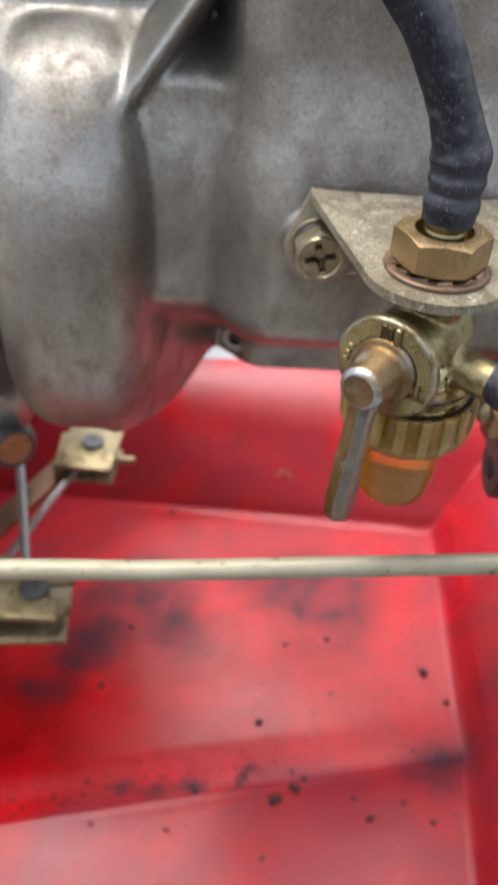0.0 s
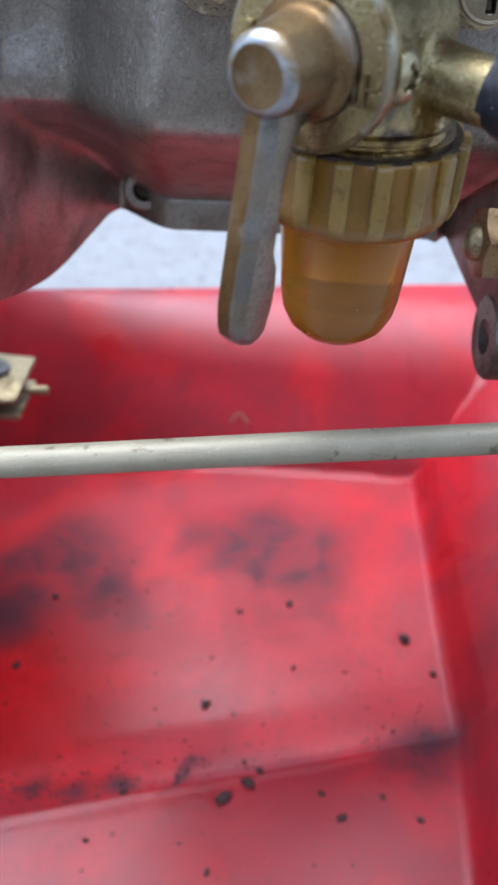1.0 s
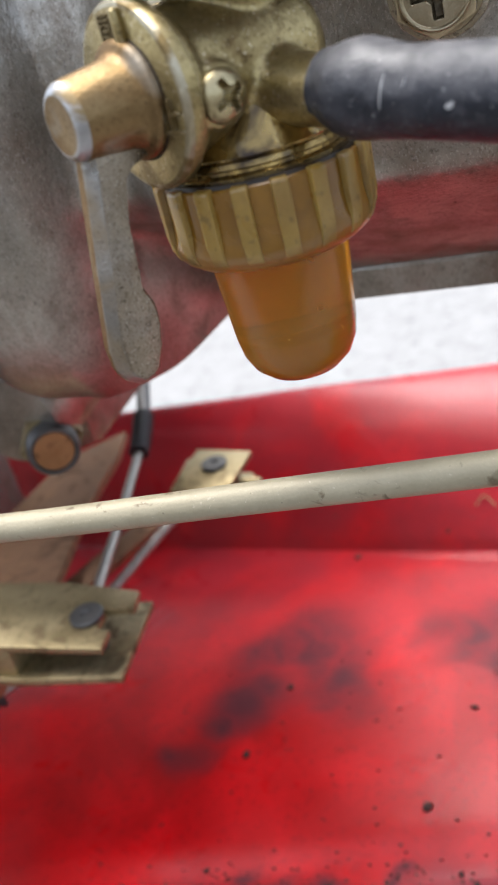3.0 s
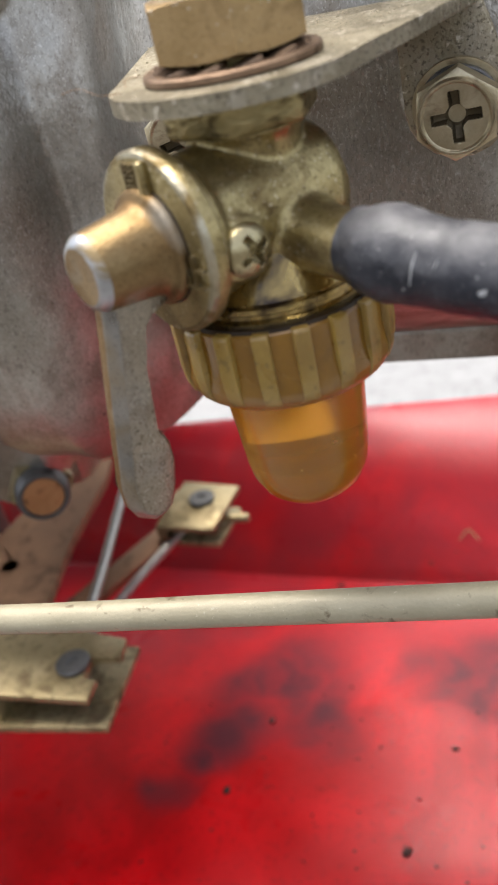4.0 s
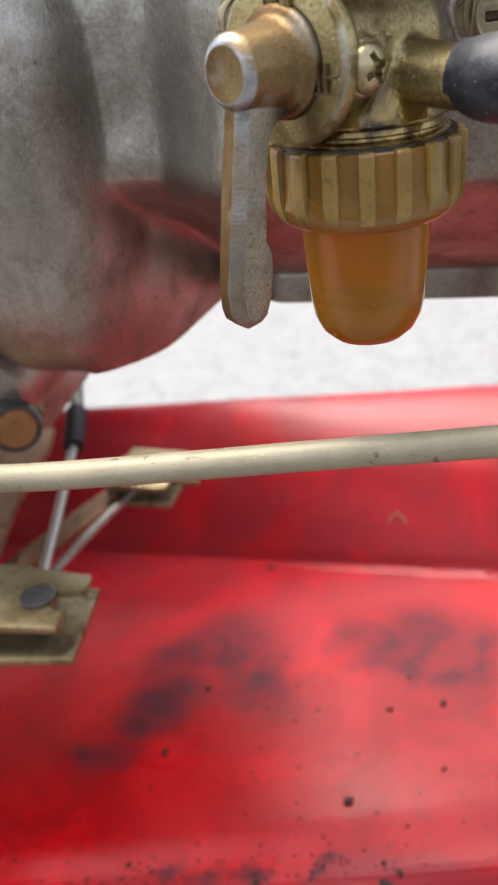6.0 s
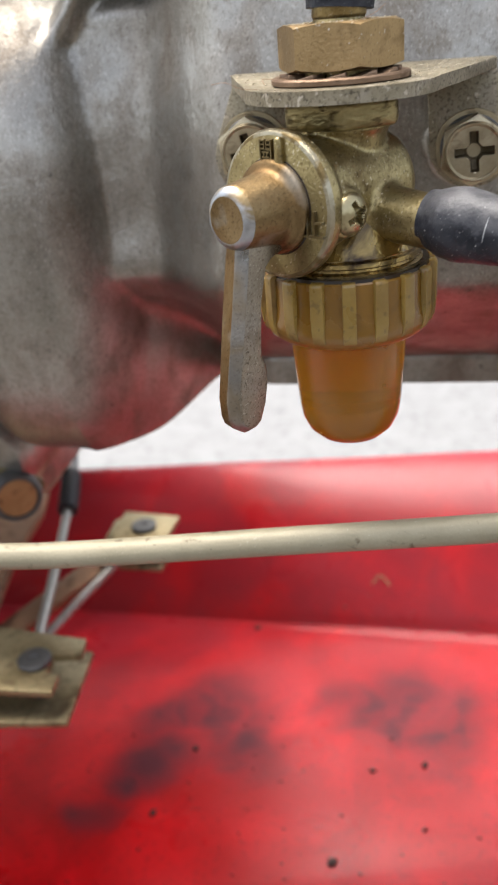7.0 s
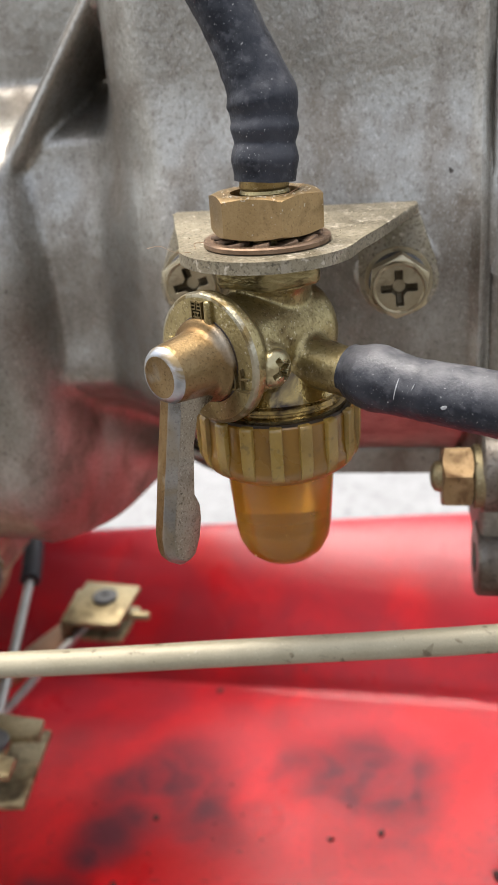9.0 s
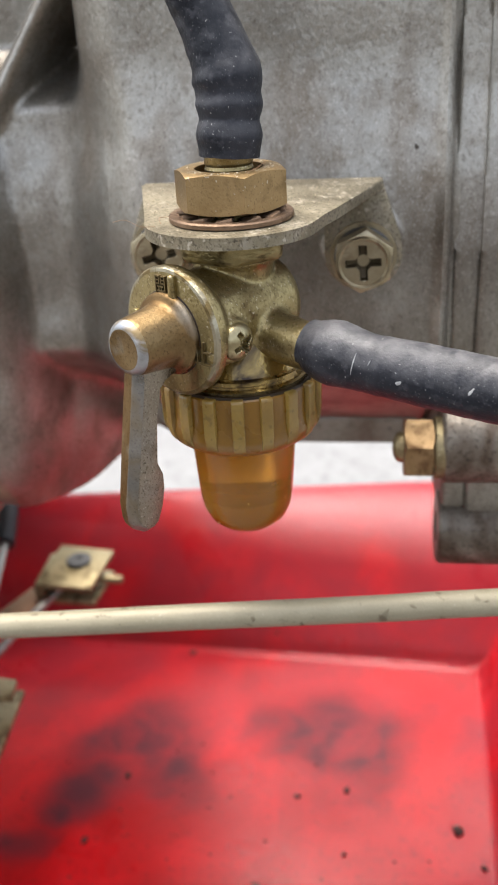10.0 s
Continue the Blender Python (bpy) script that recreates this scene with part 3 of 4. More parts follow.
# a black disc stands in for the shaded depth of the hole
part("hole_shade", lathe([(0, -6), (2.38, -6), (2.38, -0.4), (1.9, -0.1), (0, -0.1)], m, 24), SEAL, lug, "black disc put in for the shade of the hole")
# lower boss on the far side, under the bulge
part("lower_boss", lathe([(0, 0), (13, 0), (15, 3), (17, 40), (0, 40)], axis((-104, 74, -80), (0, 1, 0.12)), 40), CAST, engine)
part("lower_boss", block(-150, -96, 95, 160, -104, -58, 6), CAST, engine)

# ---- stud and nut of the flange ----
m = axis((33.2, 31, -36.5), (-1, 0, 0))
studn = thing("flange_nut", (28, 31, -42), "yellow zinc hexagon nut on a stud of the flange", "nut")
part("nut", hex_nut(6.0, 2.1, 7.6, m, 24), STUD_M, studn)
part("washer", hollow([(3.2, 0), (5.7, 0), (5.9, 0.2), (5.9, 1.8), (5.7, 2.0), (3.2, 2.0)], m, 40), GOLD, studn)
part("stud", lathe([(0, -6), (2.9, -6), (2.9, 8.2), (2.6, 8.9), (1.6, 9.5), (0, 9.7)], m, 28), GOLD, studn)

# ---- tap bracket ----
bracket = thing("tap_bracket", (0, 20, -5), "dull plated sheet steel bracket bolted to the engine", "bracket")
arc = [(11.9 * math.cos(radians(a)), 11.9 * math.sin(radians(a))) for a in range(186, 351, 6)]
plate = [*arc, (12.6, 1.0), (14.2, 5.4), (16.8, 13.5), (20.8, 25.6), (20.8, 28.5), (-18.6, 28.5), (-18.4, 25.6)]
bm = prism(plate, 12.0, 13.6, None, 0.35, steps=3)
part("plate", bm, SHEET, bracket)
for sx, bx in ((-1, -16.0), (1, 17.8)):
    edge = 20.6 if sx > 0 else -18.4
    out = [(bx - 7.0 * sx, 12.4), (edge, 13.2)]
    out += [(bx + 6.6 * math.cos(a) * sx, 1.2 + 6.6 * math.sin(a)) for a in (radians(v) for v in range(20, -201, -20))]
    m = Matrix(((1, 0, 0, 0), (0, 0, 1, 0), (0, 1, 0, 0), (0, 0, 0, 1)))
    part("ear", prism(out, 28.6, 30.6, m, 0.3), SHEET, bracket)


# ---- bracket bolts ----
def cross_face(r, height, arm, wide, depth, m, n=144, rings=44):
    """A round face, height(radius) tall, with a cross recess pressed into it."""
    bm = bmesh.new()
    grid = []
    for q in np.linspace(0, r, rings)[1:]:
        ring = []
        for k in range(n):
            a = 2 * math.pi * k / n
            x, y = float(q) * math.cos(a), float(q) * math.sin(a)
            inside = min(max(abs(x) - wide, abs(y) - arm), max(abs(y) - wide, abs(x) - arm), (abs(x) + abs(y)) * 0.8 - 2.5 * wide)
            fall = depth * min(0.8, 1.1 - 0.6 * math.hypot(x, y) / arm)
            ring.append(bm.verts.new(m @ Vector((x, y, height(float(q)) - fall * smooth01(0.08, -0.12, inside)))))
        grid.append(ring)
    mid = bm.verts.new(m @ Vector((0, 0, height(0.0) - depth * 0.8)))
    for k in range(n):
        bm.faces.new((mid, grid[0][k], grid[0][(k + 1) % n]))
    for a, b in zip(grid, grid[1:]):
        for k in range(n):
            j = (k + 1) % n
            bm.faces.new((a[k], a[j], b[j], b[k]))
    low = [bm.verts.new(v.co - (m.to_3x3() @ Vector((0, 0, depth + 0.6)))) for v in grid[-1]]
    for k in range(n):
        j = (k + 1) % n
        bm.faces.new((grid[-1][k], grid[-1][j], low[j], low[k]))
    bm.faces.new(low)
    return bm


def bracket_bolt(x, y, z, turn):
    b = thing("bracket_bolt", (x, y, z - 5), "pale yellow zinc hexagon bolt with a cross recess, holding the bracket", "bolt", "bracket bolts")
    m = axis((x, y, z), (0, -1, 0)) @ Matrix.Rotation(radians(turn), 4, "Z")
    head = part("head", hex_nut(5.25, -4.0, -0.75, m, 22, 3.9), BOLT_M, b)
    # deep faces of the recess are painted dark as shade, the centre stays bright
    part("cross_face", cross_face(4.3, lambda q: -0.28 * smooth01(3.95, 3.7, q) - 0.55 * smooth01(4.12, 4.3, q), 2.85, 0.56, 2.3, m), BOLT_M, head, face_slot=lambda n, c: c.y - y > 0.45 and 0.95 < math.hypot(c.x - x, c.z - z) < 3.0, shine=(RECESS_SHADE,))
    part("spring_washer", hollow([(3.1, -5.4), (4.7, -5.4), (4.85, -5.2), (4.85, -4.2), (4.7, -4.05), (3.1, -4.05)], m, 40), STEEL, b)
    part("washer", hollow([(3.1, -6.0), (5.5, -6.0), (5.6, -5.9), (5.6, -5.6), (5.5, -5.45), (3.1, -5.45)], m, 40), BOLT_M, b)
    part("shank", lathe([(0, -16), (2.9, -16), (2.9, -4.05), (0, -4.05)], m, 24), BOLT_M, b)


bracket_bolt(-16.0, 22.6, 2.6, 14)
bracket_bolt(17.8, 22.6, 0.9, 3)

# ---- fuel tap ----
NV = Vector((-0.585, -0.811, 0.0)).normalized()
PV = Vector((0.811, -0.585, 0.0)).normalized()
AZ = 0.9  # height of the lever's axis


def tapm(p=0.0, s=0.0, z=0.0):
    """Frame of the tap: local x along the outlet, local y up, local z out along the lever's axis."""
    m = Matrix((PV, Vector((0, 0, 1)), NV)).transposed().to_4x4()
    m.translation = PV * p + NV * s + Vector((0, 0, AZ + z))
    return m


tap = thing("fuel_tap", (0, 0, -35), "yellow zinc fuel tap with amber plastic ring and sediment bowl", "fuel tap")
bm = lathe([(0, -7.0), (5.4, -7.0), (6.5, -6.5), (7.0, -5.2), (7.1, 9.0), (7.9, 9.8), (8.0, 10.9), (0, 10.9)], tapm(), 64)
lathe([(0, -2), (5.2, -2), (5.2, 5.5), (5.6, 7.6), (6.4, 8.8), (0, 8.8)], None, 56, bm)
lathe([(0, -8.2), (8.8, -8.2), (8.5, -7.0), (7.8, -5.4), (7.1, -3.4), (6.6, 0), (0, 0)], None, 64, bm)
lathe([(0, 0), (4.6, 0), (4.4, 5.6), (3.8, 6.8), (3.45, 8.0), (3.15, 15.8), (0, 15.8)], axis(Vector((0, 0, -1.1)), PV + Vector((0, 0, -0.09))), 48, bm)
lathe([(0, 0), (3.2, 0), (3.0, 7.4), (0, 7.4)], axis(NV * 8.0 + Vector((0, 0, -0.3)), PV), 32, bm)
body = part("body", bm, ZAMAK, tap)
rm = body.modifiers.new("weld", "REMESH")
rm.mode, rm.voxel_size, rm.use_smooth_shade = "VOXEL", 0.00032, True
sm = body.modifiers.new("soften", "SMOOTH")
sm.factor, sm.iterations = 0.5, 6
part("collar", prism(ngon(7.9, 6, 33), 8.5, 11.95, None, 0.9, steps=4), COLLAR_M, tap, "hexagon collar with milling marks")
part("thread_ring", lathe([(0, -8.9), (9.7, -8.9), (10.1, -8.6), (10.1, -8.1), (9.6, -7.8), (9.55, -7.5), (9.9, -7.25), (9.8, -6.75), (9.2, -6.45), (8.7, -6.3), (0, -6.3)], None, 96), OILY, tap, "oily threaded ring")
part("seal", hollow([(9.0, -10.0), (10.3, -10.0), (11.0, -8.75), (10.9, -8.35), (10.2, -8.25), (9.0, -8.6)], None, 96), SEAL, tap)
part("skirt", lathe([(0, -6.6), (9.5, -6.6), (9.6, -6.3), (9.35, -5.9), (9.2, -5.5), (8.9, -4.9), (8.3, -3.6), (7.6, -2.2), (6.9, -1.2), (0, -1.2)], None, 96), OILY, tap, "oily flared skirt of the casting")
# face plate with the raised marks
face = part("face_plate", lathe([(0, 10.6), (8.3, 10.6), (8.75, 11.0), (8.85, 12.3), (8.6, 12.8), (8.2, 12.95), (0, 12.9)], tapm(), 96), ZAMAK, tap, face_slot=lambda n, c: 8.3 < (c - NV * c.dot(NV) - Vector((0, 0, AZ))).length < 8.85 and 0.3 < n.dot(NV) < 0.97, shine=(RIM_M,))


part("pointer", prism([(0.9, 4.7), (2.1, 4.7), (2.0, 8.1), (1.0, 8.1)], 12.7, 13.75, tapm(), 0.35, steps=3), ZAMAK, face)


def mark(text, p, z, wide, high):
    """A raised character of the built-in font on the face plate."""
    curve = bpy.data.curves.new("mark", "FONT")
    curve.body, curve.extrude, curve.resolution_u = text, 0.5, 1
    ob = new("mark", curve)
    me = ob.evaluated_get(bpy.context.evaluated_depsgraph_get()).to_mesh()
    bm = bmesh.new()
    bm.from_mesh(me)
    bpy.data.objects.remove(ob)
    bpy.data.curves.remove(curve)
    bmesh.ops.remove_doubles(bm, verts=bm.verts[:], dist=1e-5)
    for v in bm.verts:
        v.co = ((v.co.x - 0.5) * wide + p, (v.co.y - 0.37) * high + z, 13.05 + v.co.z * 0.9)
    bm.transform(tapm())
    return bm


part("open_mark", mark("\u958b", -0.5, 6.35, 2.3, 3.3), MARK_M, face, "raised character for open")
part("shut_mark", mark("\u6b62", 6.4, -1.6, 3.2, 3.5), RIM_M, face, "raised character for shut")
for k, (p, z) in enumerate(((-6.6, 0.6), (-6.2, 1.9), (-6.9, -0.7))):
    part("knob_mark", prism([(p - 0.45, z - 0.4), (p + 0.45, z - 0.4), (p + 0.45, z + 0.4), (p - 0.45, z + 0.4)], 12.7, 13.5, tapm(), 0.2), ZAMAK, face)
# dark ring: oily grime, and crease shade painted in at the hub's base
part("grime_shade_ring", hollow([(5.3, 12.85), (5.85, 12.85), (5.75, 12.98), (5.6, 13.05), (5.3, 13.05)], tapm(), 72), SEAL, face, "dark ring of oily grime and painted crease shade round the lever")
# lever
bm = lathe([(0, 12.7), (5.5, 12.7), (5.6, 12.95), (5.6, 13.5), (5.45, 13.8), (5.1, 13.98), (4.75, 14.1), (4.5, 14.4), (4.28, 15.1), (3.8, 19.6), (3.7, 20.05), (3.45, 20.5), (3.1, 20.85), (2.7, 21.0), (2.5, 20.95), (0, 20.9)], tapm(), 56)
lever = part("lever", bm, LEVER_M, tap, "zinc lever turned down", face_slot=lambda n, c: c.dot(NV) > 19.9 and 0.25 < n.dot(NV) < 0.97)
out = [(20.0, -1.0), (20.5, -4.4), (22.1, -12.5), (23.9, -21.6), (23.8, -24.0), (23.0, -25.6), (21.6, -26.6), (20.4, -26.5), (19.2, -25.3), (18.2, -23.2), (17.6, -20.6), (17.6, -18.6), (18.2, -17.0), (18.8, -16.0), (17.8, -10.0), (17.0, -6.0), (16.2, -5.0), (12.6, -4.5), (12.6, -1.0)]
m = Matrix((NV, Vector((0, 0, 1)), PV)).transposed().to_4x4()
m.translation = Vector((0, 0, AZ))
bm = bmesh.new()
rings = []
for level, inset, lean in ((-1.75, 0.5, 0.0), (0.35, 0.0, 0.0), (1.75, 0.2, 0.75)):
    ring = []
    for k, (x, y) in enumerate(out):
        if k < 5:
            x -= inset + lean
        elif k < 8:
            x, y = x - (0.8 * lean if k == 5 else 0.0), y + inset + 0.8 * lean
        elif k < 16:
            x += inset * (1.6 if level > 1 else 1.0)
        ring.append(bm.verts.new((x, y, level)))
    rings.append(ring)
bm.faces.new(rings[0][::-1])
bm.faces.new(rings[2])
ridge = []
for a, b in zip(rings, rings[1:]):
    for k in range(len(out)):
        q = (k + 1) % len(out)
        bm.faces.new((a[k], a[q], b[q], b[k]))
for ring in rings:
    ridge += [bm.edges.get((ring[k], ring[(k + 1) % len(out)])) for k in range(len(out))]
bmesh.ops.bevel(bm, geom=ridge, offset=0.35, segments=3, affect="EDGES", profile=0.5)
bm.transform(m)
# material by facing: ridge band, outer edge and main face differ in tone
part("blade", bm, BLADE_M, lever, smooth=32, face_slot=lambda n, c: 1 if -0.05 < n.dot(PV) < 0.88 and (n.dot(NV) > 0.1 or n.z < -0.3) else 2 if n.dot(NV) > 0.5 and n.dot(PV) < 0 else 0, shine=(RIDGE, LEVER_M))
# retaining screw
m = axis(NV * 8.0 + PV * 6.9 + Vector((0, 0, -0.3)), PV) @ Matrix.Rotation(radians(25), 4, "Z")
bm = cross_face(2.55, lambda q: 0.35 + 1.8 * math.sqrt(1 - (q / 2.6) ** 2 * 0.94), 1.65, 0.36, 1.5, m, 120, 40)
part("retaining_screw", bm, SCREW_M, tap, "pale domed screw with a cross recess", smooth=50)
# amber ring with its grip ribs
ring_nut = part("ring_nut", hollow([(9.9, -8.9), (11.0, -8.75), (11.2, -8.95), (11.2, -12.6), (11.35, -14.0), (11.55, -15.2), (11.35, -16.2), (10.8, -17.1), (9.9, -17.75), (8.6, -17.95), (8.2, -17.8), (8.2, -12), (9.9, -10)], None, 120), AMBER, tap, "amber plastic grip ring")
RIBS = 18
for k in range(RIBS):
    m = Matrix.Rotation(2 * math.pi * (k + 0.75) / RIBS, 4, "Z")
    bm = prism([(9.9, -8.5), (11.7, -8.55), (11.95, -8.9), (11.85, -14.2), (11.7, -15.6), (11.3, -16.6), (9.9, -16.9)], -0.85, 0.85, m @ Matrix.Rotation(math.pi / 2, 4, "X"), 0.16)
    part("rib", bm, AMBER_RIB, ring_nut)
bowl = part("bowl", lathe([(0, -34.3), (2.5, -34.25), (4.6, -33.6), (6.0, -32.3), (6.85, -30.5), (7.2, -28.5), (8.0, -18), (8.15, -13), (0, -13)], None, 96), BOWL_M, tap, "clear amber sediment bowl full of fuel", smooth=60)
part("sediment", lathe([(0, -33.5), (2.4, -33.4), (4.3, -32.8), (5.6, -31.6), (6.3, -30.1), (6.6, -28.6), (6.6, -28.1), (6.3, -27.9), (0, -27.9)], None, 72), SEDIMENT_M, bowl, "dull olive settled fuel in the bowl", smooth=60)
part("nipple", lathe([(0, 11.9), (4.5, 11.9), (4.5, 17.4), (3.3, 17.6), (3.1, 19.8), (3.3, 20.2), (3.1, 20.6), (3.3, 21.0), (2.7, 25.5), (0, 25.5)], None, 36), ZAMAK, tap)

# ---- lock nut and toothed washer on the bracket ----
lock = thing("lock_nut", (0, 0, 15.1), "olive brass hexagon lock nut over the bracket", "nut")
part("nut", hex_nut(7.75, 15.1, 20.3, Matrix(), -8.3, 4.6, slope=0.4), NUT_M, lock)
lw = thing("lock_washer", (0, 0, 13.65), "brown copper toothed washer under the lock nut", "washer")
part("ring", hollow([(7.1, 13.65), (8.3, 13.65), (8.5, 13.8), (8.5, 14.3), (8.3, 14.5), (7.1, 14.5)], None, 72), COPPER, lw)
for k in range(12):
    m = Matrix.Rotation(2 * math.pi * k / 12, 4, "Z") @ Matrix.Translation((0, 0, 14.45)) @ Matrix.Rotation(0.2, 4, "X")
    part("tooth", block(5.2, 7.4, -1.15, 1.15, -0.3, 0.3, 0.12, m), COPPER, lw)

# ---- hoses ----
def rough_hose(points, radius, seed):
    """A hose with a slightly lumpy, hand-pushed surface and a square-cut end."""
    bm = tube(points, radius, 56, 24)
    for v in bm.verts:
        v.co += Vector((1, 1, 0.6)) * 0.10 * noise.noise(v.co * 0.42 + Vector((seed, 0, 0))) + Vector((0.6, 1, 1)) * 0.05 * noise.noise(v.co * 1.1 + Vector((0, seed, 0)))
    return bm


def inlet_r(d):
    rolls = 0.30 * math.exp(-((d - 2.6) / 1.3) ** 2) + 0.34 * math.exp(-((d - 6.4) / 1.0) ** 2) + 0.55 * math.exp(-((d - 9.8) / 1.7) ** 2)
    return 4.05 + rolls - 0.12 * math.exp(-((d - 4.6) / 0.5) ** 2) - 0.35 * smooth01(12, 17, d)


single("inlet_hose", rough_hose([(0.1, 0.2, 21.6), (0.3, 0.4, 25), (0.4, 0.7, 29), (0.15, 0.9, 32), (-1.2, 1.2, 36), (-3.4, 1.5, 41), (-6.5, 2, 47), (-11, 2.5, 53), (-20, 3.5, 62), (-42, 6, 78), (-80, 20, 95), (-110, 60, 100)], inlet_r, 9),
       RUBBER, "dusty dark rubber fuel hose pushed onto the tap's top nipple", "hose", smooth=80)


def outlet_r(d):
    return 3.4 + 0.6 * smooth01(0, 3.0, d) + 0.32 * math.exp(-((d - 4.5) / 2.0) ** 2) - 0.14 * math.exp(-((d - 9.2) / 2.0) ** 2) + 0.05 * math.sin(d * 0.35)


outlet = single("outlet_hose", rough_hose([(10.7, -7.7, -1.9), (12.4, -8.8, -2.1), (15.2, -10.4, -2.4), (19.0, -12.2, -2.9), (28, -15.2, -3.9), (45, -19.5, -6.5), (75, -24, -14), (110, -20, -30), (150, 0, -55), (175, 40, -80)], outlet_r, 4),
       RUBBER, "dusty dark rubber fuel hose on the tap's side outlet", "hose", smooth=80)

SCUFF = material("pale_scuff", (0.20, 0.20, 0.20), (0.42, 0.42, 0.41), 0.0, (0.6, 0.8), 500, 3000, 0.4)


def scuff(at, r, low, high, wide, slant):
    """A shallow pale scuff that follows the hose's skin from one angle to another."""
    run = Vector((0.92, -0.38, -0.12)).normalized()
    out = Vector((-0.38, -0.92, 0.0)).normalized()
    bm = bmesh.new()
    rows = []
    for k in range(13):
        a = radians(low + (high - low) * k / 12)
        half = wide * (0.25 + 0.75 * math.sin(math.pi * (k + 0.5) / 13)) * (0.8 + 0.4 * noise.noise((k * 0.7, wide, slant)))
        c = Vector(at) + run * slant * (k / 12 - 0.5)
        rows.append([bm.verts.new(c + run * half * e + (math.cos(a) * out + Vector((0, 0, math.sin(a)))) * q) for e, q in ((-1, r - 0.1), (-0.5, r + 0.03), (0.5, r + 0.03), (1, r - 0.1))])
    for p, q in zip(rows, rows[1:]):
        for k in range(3):
            bm.faces.new((p[k], p[k + 1], q[k + 1], q[k]))
    return bm


for at, r, low, high, wide, slant in (((18.0, -11.75, -2.8), 4.0, -6, 36, 0.15, 0.5), ((23.6, -13.75, -3.35), 4.03, -8, 4, 0.8, 0.9), ((32, -16.4, -4.5), 4.03, 0, 22, 0.4, 1.0), ((20.0, -12.5, -2.95), 4.0, 18, 30, 0.1, 0.3)):
    part("scuff", scuff(at, r, low, high, wide, slant), SCUFF, outlet, "pale scuff on the rubber")

# ---- control rod across the front ----
single("control_rod", tube([(-230, -6, -70), (-150, -6, -61.5), (-75, -6, -54.5), (-46, -6, -52.8), (-8, -6, -49.1), (22, -6, -46.2), (40, -6, -44.3), (120, -6, -37), (200, -6, -30)], 2.12, 28),
       ROD_M, "grey beige steel control rod running across below the tap", "rod", smooth=80)


# ---- cable clevises on the left ----
def clevis(name_at, z_top, gap, corners, low, pin, label):
    c = thing("cable_clevis", name_at, label, "clevis", "cable clevises")
    part("upper_plate", prism(corners, z_top - 2, z_top, None, 0.4), GOLD, c)
    part("lower_plate", prism(low, z_top - gap - 2, z_top - gap, None, 0.4), GOLD, c)
    bm = lathe([(0, z_top - gap - 4), (2.6, z_top - gap - 4), (2.6, z_top - 0.1), (4.3, z_top + 0.05), (4.4, z_top + 1.1), (4.1, z_top + 1.4), (1.5, z_top + 1.4), (1.2, z_top + 0.8), (0, z_top + 0.8)], Matrix.Translation((pin[0], pin[1], 0)), 36)
    part("pin", bm, STEEL, c, "dark steel pin head")
    return c


near = clevis((-87, 48, -136), -123, 10, [(-130, 38), (-77.5, 38.5), (-78, 45), (-82, 45), (-82.5, 52), (-74.5, 52.3), (-75.5, 59), (-98, 62), (-130, 62)],
              [(-130, 36), (-104, 36.5), (-75.5, 39), (-77.5, 66), (-104, 66), (-130, 66)], (-86, 49), "gold zinc plated sheet clevis with a dark pin")
part("web", block(-132, -104, 38, 62, -134, -124, 1.0), GOLD, near)
far = clevis((-82, 130, -148), -134.5, 7.5, [(-93, 119), (-73, 117.5), (-70.8, 141), (-91.5, 144)], [(-92, 121), (-73, 120), (-71, 139), (-91, 142)], (-81.5, 133), "gold zinc plated sheet clevis with a dark pin")
part("web", block(-94.5, -91, 121, 141, -143, -136.2, 0.6), GOLD, far)
part("cotter", lathe([(0, 0), (1.5, 0), (1.5, 9), (1.1, 9.6), (0, 9.6)], axis((-75, 130, -139.5), (1, 0, 0)), 20), GOLD, far)

single("lever_bar", block(-4.5, 4.5, -1.5, 1.5, -64, 0, 0.6, axis((-90, 132, -142.5), (0.52, 0.84, 0.10), (0, 0, 1))), BRONZE, "brown flat steel bar behind the cable clevis", "flat bar")
rim = [(-141 + 3.2 * math.cos(radians(a)), 104 + 3.2 * math.sin(radians(a))) for a in range(0, -361, -30)]
strip = prism([(-131, 168), (-127, 152), (-126, 134), (-124.5, 118), (-122, 104.1), *[(x, y + (0.05 if k == 0 else 0)) for k, (x, y) in enumerate(rim)], (-122, 103.9), (-119.5, 92), (-116, 70), (-114, 40), (-124, 20), (-170, 20), (-162, 80), (-154, 118), (-149, 150)], -142.5, -139.5)
single("gold_bar", strip, BRONZE, "dull brown gold flat steel strip beside the engine", "flat bar")
single("inner_wire", tube([(-89.5, 55, -128), (-93.2, 69, -128.4), (-99.6, 95, -129.8), (-112, 142, -132.5)], 1.55, 16), WIRE, "bare steel cable wire running to the clevis", "cable wire", "cable wires", smooth=80)
boot = thing("cable_boot", (-115, 152, -136), "ribbed black rubber cable boot", "cable boot", "cable boots")
part("boot", tube([(-111.5, 140, -132.4), (-114, 150, -131), (-117, 161, -129)], lambda d: 3.3 + 0.5 * math.sin(d * 1.9), 24, 60), BLACK, boot)
part("ferrule", tube([(-117, 161, -129), (-120, 171, -125), (-123, 182, -119)], 2.6, 24), STEEL, boot)
single("inner_wire", tube([(-86, 126, -140), (-95, 105, -143), (-104, 84, -147), (-116, 56, -149), (-124, 44, -150)], 1.5, 16), WIRE, "bare steel cable wire running between the clevises", "cable wire", "cable wires", smooth=80)
boot2 = thing("cable_boot", (-132, 36, -155), "ribbed black rubber cable boot", "cable boot", "cable boots")
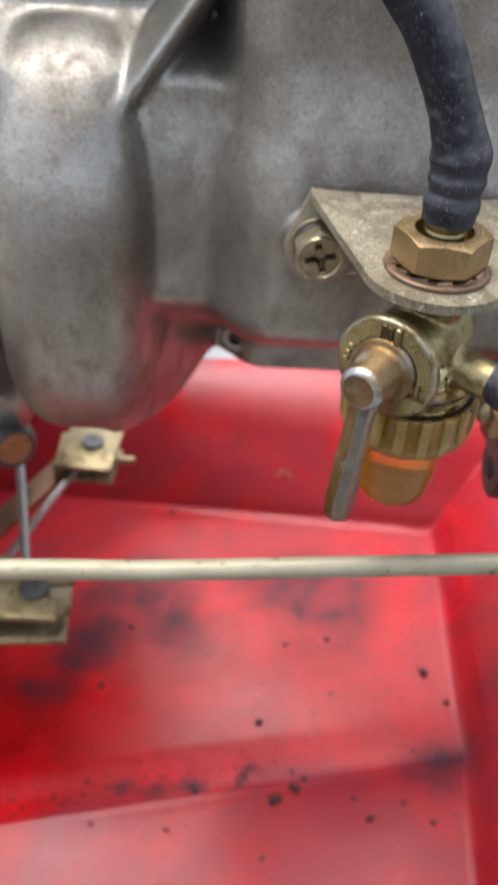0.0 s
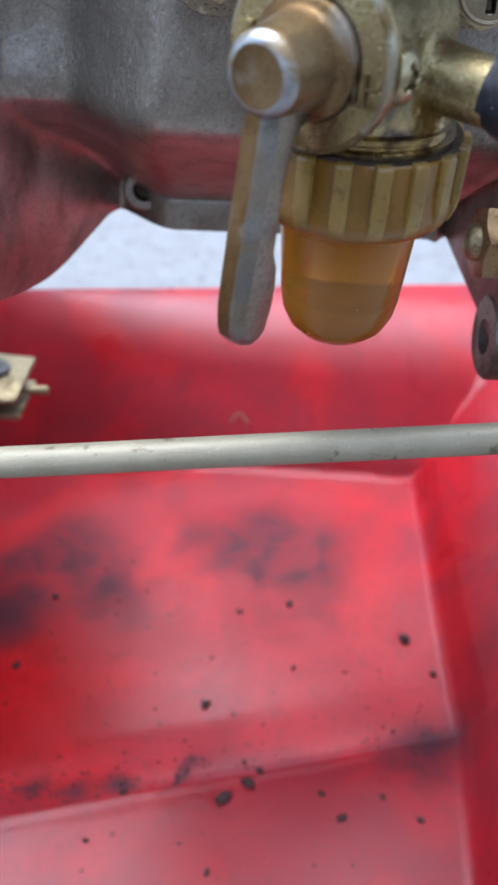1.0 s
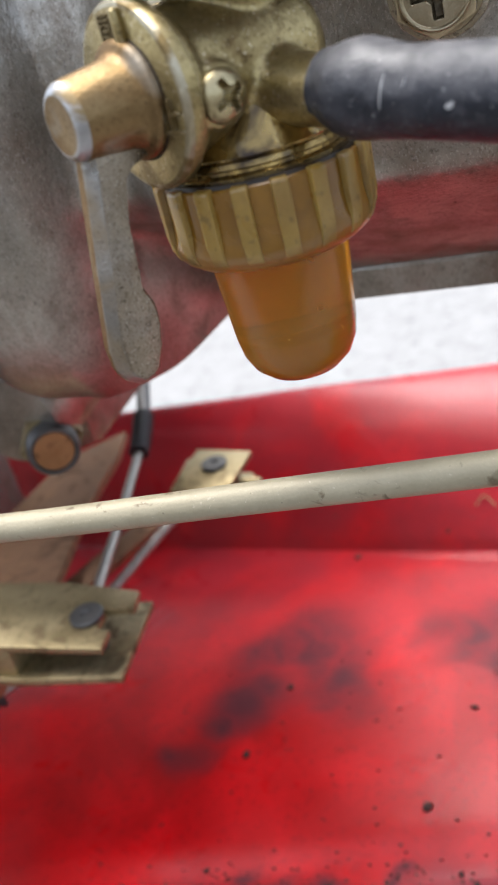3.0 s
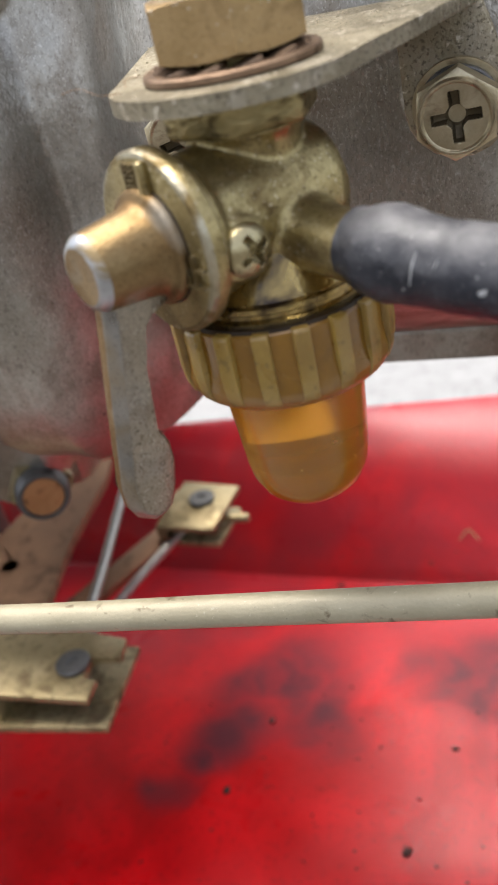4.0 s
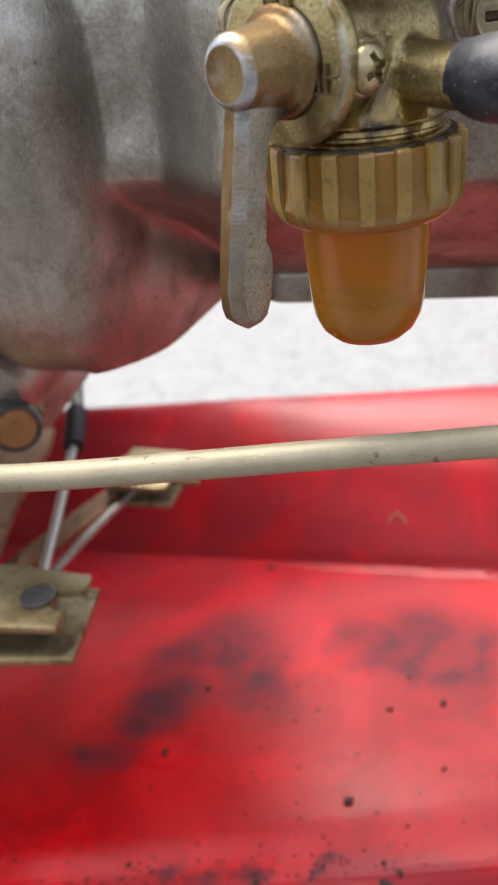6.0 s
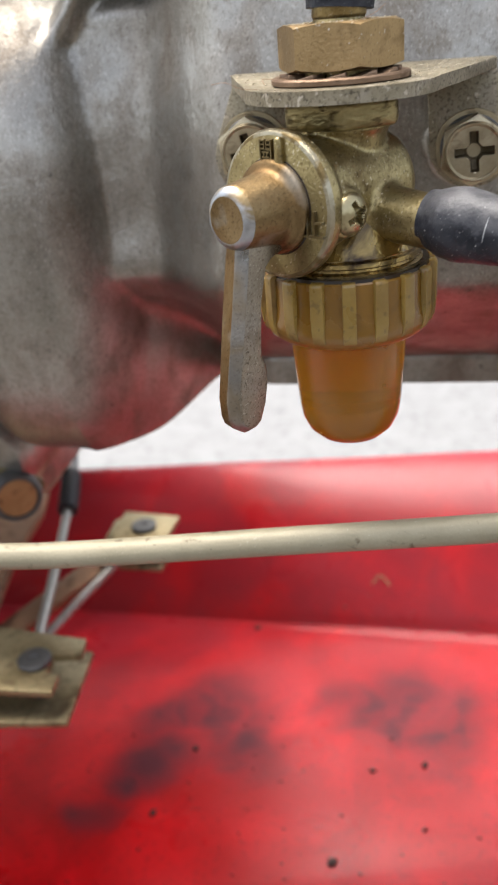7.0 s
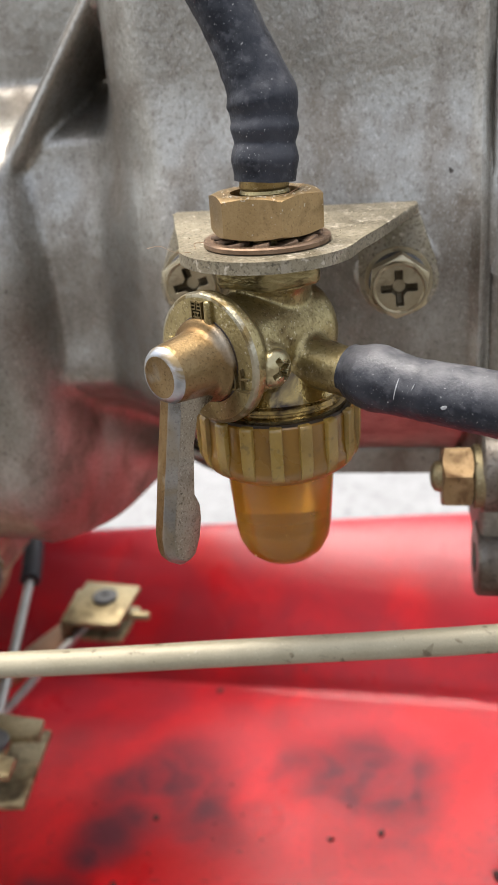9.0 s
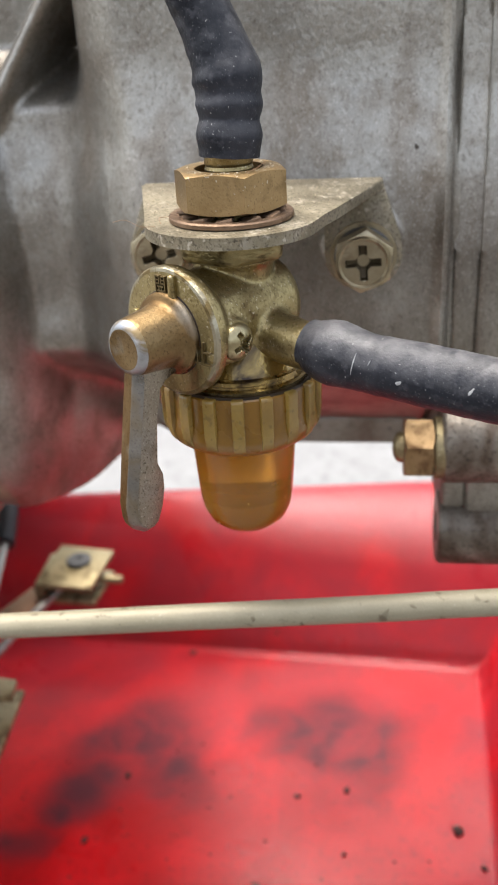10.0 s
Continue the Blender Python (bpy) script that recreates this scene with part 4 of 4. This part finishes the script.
part("boot", tube([(-122, 47, -150), (-130, 38, -151), (-140, 28, -152)], lambda d: 3.3 + 0.45 * math.sin(d * 1.9), 24, 60), BLACK, boot2)

# hexagon bolt end beside the bulge
hb = thing("hex_bolt", (-92, 72, -96), "orange brown zinc hexagon bolt under the engine", "bolt")
m = axis((-92, 70, -87), (0.55, -0.8, 0.05))
part("head", lathe([(0, -16), (6.4, -16), (6.8, -15), (6.8, -1.0), (6.2, 0), (5.4, 0), (5.2, -0.5), (0, -0.5)], m, 40), STEEL, hb)
part("end_face", lathe([(0, -0.48), (5.15, -0.48), (5.0, -0.3), (0, -0.25)], m, 40), RUST, hb)
part("collar", hollow([(6.6, -9), (8.4, -9), (8.4, -5), (6.6, -5)], m, 6), GOLD, hb)


# ---- mud crumbs and straw on the cover ----
def on_cover(x, y):
    return cover_height(x, y)


def crumb(x, y, r, k):
    rng = random.Random(k)
    bm = bmesh.new()
    bmesh.ops.create_icosphere(bm, subdivisions=2, radius=r)
    for v in bm.verts:
        v.co *= 1 + 0.35 * noise.noise(v.co * (1.4 / r) + Vector((k, 0, 0)))
    bm.transform(Matrix.Translation((x, y, on_cover(x, y) + r * 0.3)) @ Matrix.Rotation(rng.random() * 6, 4, "Z") @ Matrix.Diagonal((1.25, 0.9, 0.55, 1)))
    single("mud_crumb", bm, CRUMB, "small dark crumb of dry mud on the red cover", "mud crumb", "mud crumbs", smooth=80)


SPOTS = [(49.8, 84.8, 2.1), (-13.8, 62.2, 1.6), (-1.9, 34.6, 1.9), (-66.4, 109.3, 1.4), (13.8, 102.1, 1.4), (-8.5, 30.5, 2.4), (-2.7, 41.2, 0.9), (1.5, 38.1, 1.2),
         (-74.4, 79.9, 1.4), (-3.1, 99.5, 1.2), (23.5, 25.7, 1.4), (45, 25.2, 1.1), (35.2, 31.2, 0.9), (-73.3, 37.5, 1.0), (-35.7, 32.1, 1.2), (-44.7, 19.9, 0.9), (-69.8, 21.3, 0.8),
         (18.4, 31.9, 1.0), (-12.7, 12.5, 1.0), (13.3, 75.1, 0.9), (56.3, 70.9, 1.2), (-54.9, 181.4, 1.6)]
for k, (x, y, r) in enumerate(SPOTS):
    crumb(x, y, r * 0.85, k)

single("straw", tube([(-6.5, 187, on_cover(-6.5, 187) + 0.6), (-3, 188.5, on_cover(-3, 188.5) + 0.9), (1, 186, on_cover(1, 186) + 0.6)], 0.3, 8), STRAW, "short curl of dry straw on the red cover", "straw", smooth=80)


# fine mud specks caught behind the front ridge of the cover
rng = random.Random(5)
specks = bmesh.new()
for k in range(270):
    x = rng.uniform(-118, 52) if k % 3 else rng.uniform(-80, -5)
    y = 37.5 + 0.17 * x + (abs(rng.gauss(0, 7)) + 0.5 if k % 4 else rng.uniform(-30, 95))
    if k % 6 == 5:
        x = rng.uniform(-86, 40)
        y = 178 - 0.1525 * x + abs(rng.gauss(0, 4.5))
    r = rng.uniform(0.18, 0.5)
    q = bmesh.new()
    bmesh.ops.create_icosphere(q, subdivisions=1, radius=r)
    for v in q.verts:
        v.co *= 1 + 0.4 * rng.uniform(-1, 1)
    q.transform(Matrix.Translation((x, y, on_cover(x, y) + r * 0.25)) @ Matrix.Diagonal((1.3, 1, 0.6, 1)))
    joined(specks, q)
single("mud_specks", specks, CRUMB, "fine dark mud specks scattered on the red cover", "mud specks", kind="stuff", smooth=80)

# a fine fibre caught on the edge of the bracket
single("fibre", tube([(-9.6, -4.6, 13.62), (-11.4, -5.6, 13.9), (-13.4, -5.3, 14.7), (-15.0, -5.9, 14.6)], 0.03, 6), STRAW, "fine pale fibre caught on the bracket's edge", "fibre", smooth=80)

for path in ([(3.0, -5.6, 20.35), (4.4, -5.0, 20.9), (5.6, -4.6, 21.7)], [(-8.0, -3.0, 14.55), (-9.0, -4.4, 14.7), (-8.6, -5.6, 14.2)]):
    single("fibre", tube(path, 0.035, 6), STRAW, "fine pale fibre caught on the tap's metal", "fibre", "fibres", smooth=80)

# pale dust grains on the bracket plate, the lock nut and the outlet hose
DUST = material("pale_dust", (0.34, 0.28, 0.19), (0.55, 0.48, 0.36), 0.0, (0.8, 0.95), 400, 3000, 0.2)
rng = random.Random(11)
grains = bmesh.new()
for k in range(420):
    kind = k % 10
    if kind < 7:
        x, y = rng.uniform(-18.5, 19.5), rng.uniform(-9, 27)
        if math.hypot(x, y) < 8.7 or (y < 2 and math.hypot(x, y) > 11.4) or abs(x) > 10.5 + max(0.0, y) * 0.36:
            continue
        z = 13.62
    elif kind < 9:
        a, q = rng.uniform(0, 6.283), rng.uniform(5.0, 6.7)
        x, y, z = q * math.cos(a), q * math.sin(a), 20.28
    else:
        d = rng.uniform(0, 34)
        x, y, z = 11.5 + d, -8.4 - 0.42 * d + rng.uniform(-2, 2), 1.55 - 0.13 * d
    r = rng.uniform(0.05, 0.15)
    q = bmesh.new()
    bmesh.ops.create_icosphere(q, subdivisions=1, radius=r)
    for v in q.verts:
        v.co *= 1 + 0.4 * rng.uniform(-1, 1)
    q.transform(Matrix.Translation((x, y, z + r * 0.2)) @ Matrix.Diagonal((1.3, 1, 0.7, 1)))
    joined(grains, q)
single("dust_grains", grains, DUST, "pale dust grains on the bracket, nut and hose", "dust", kind="stuff", smooth=80)
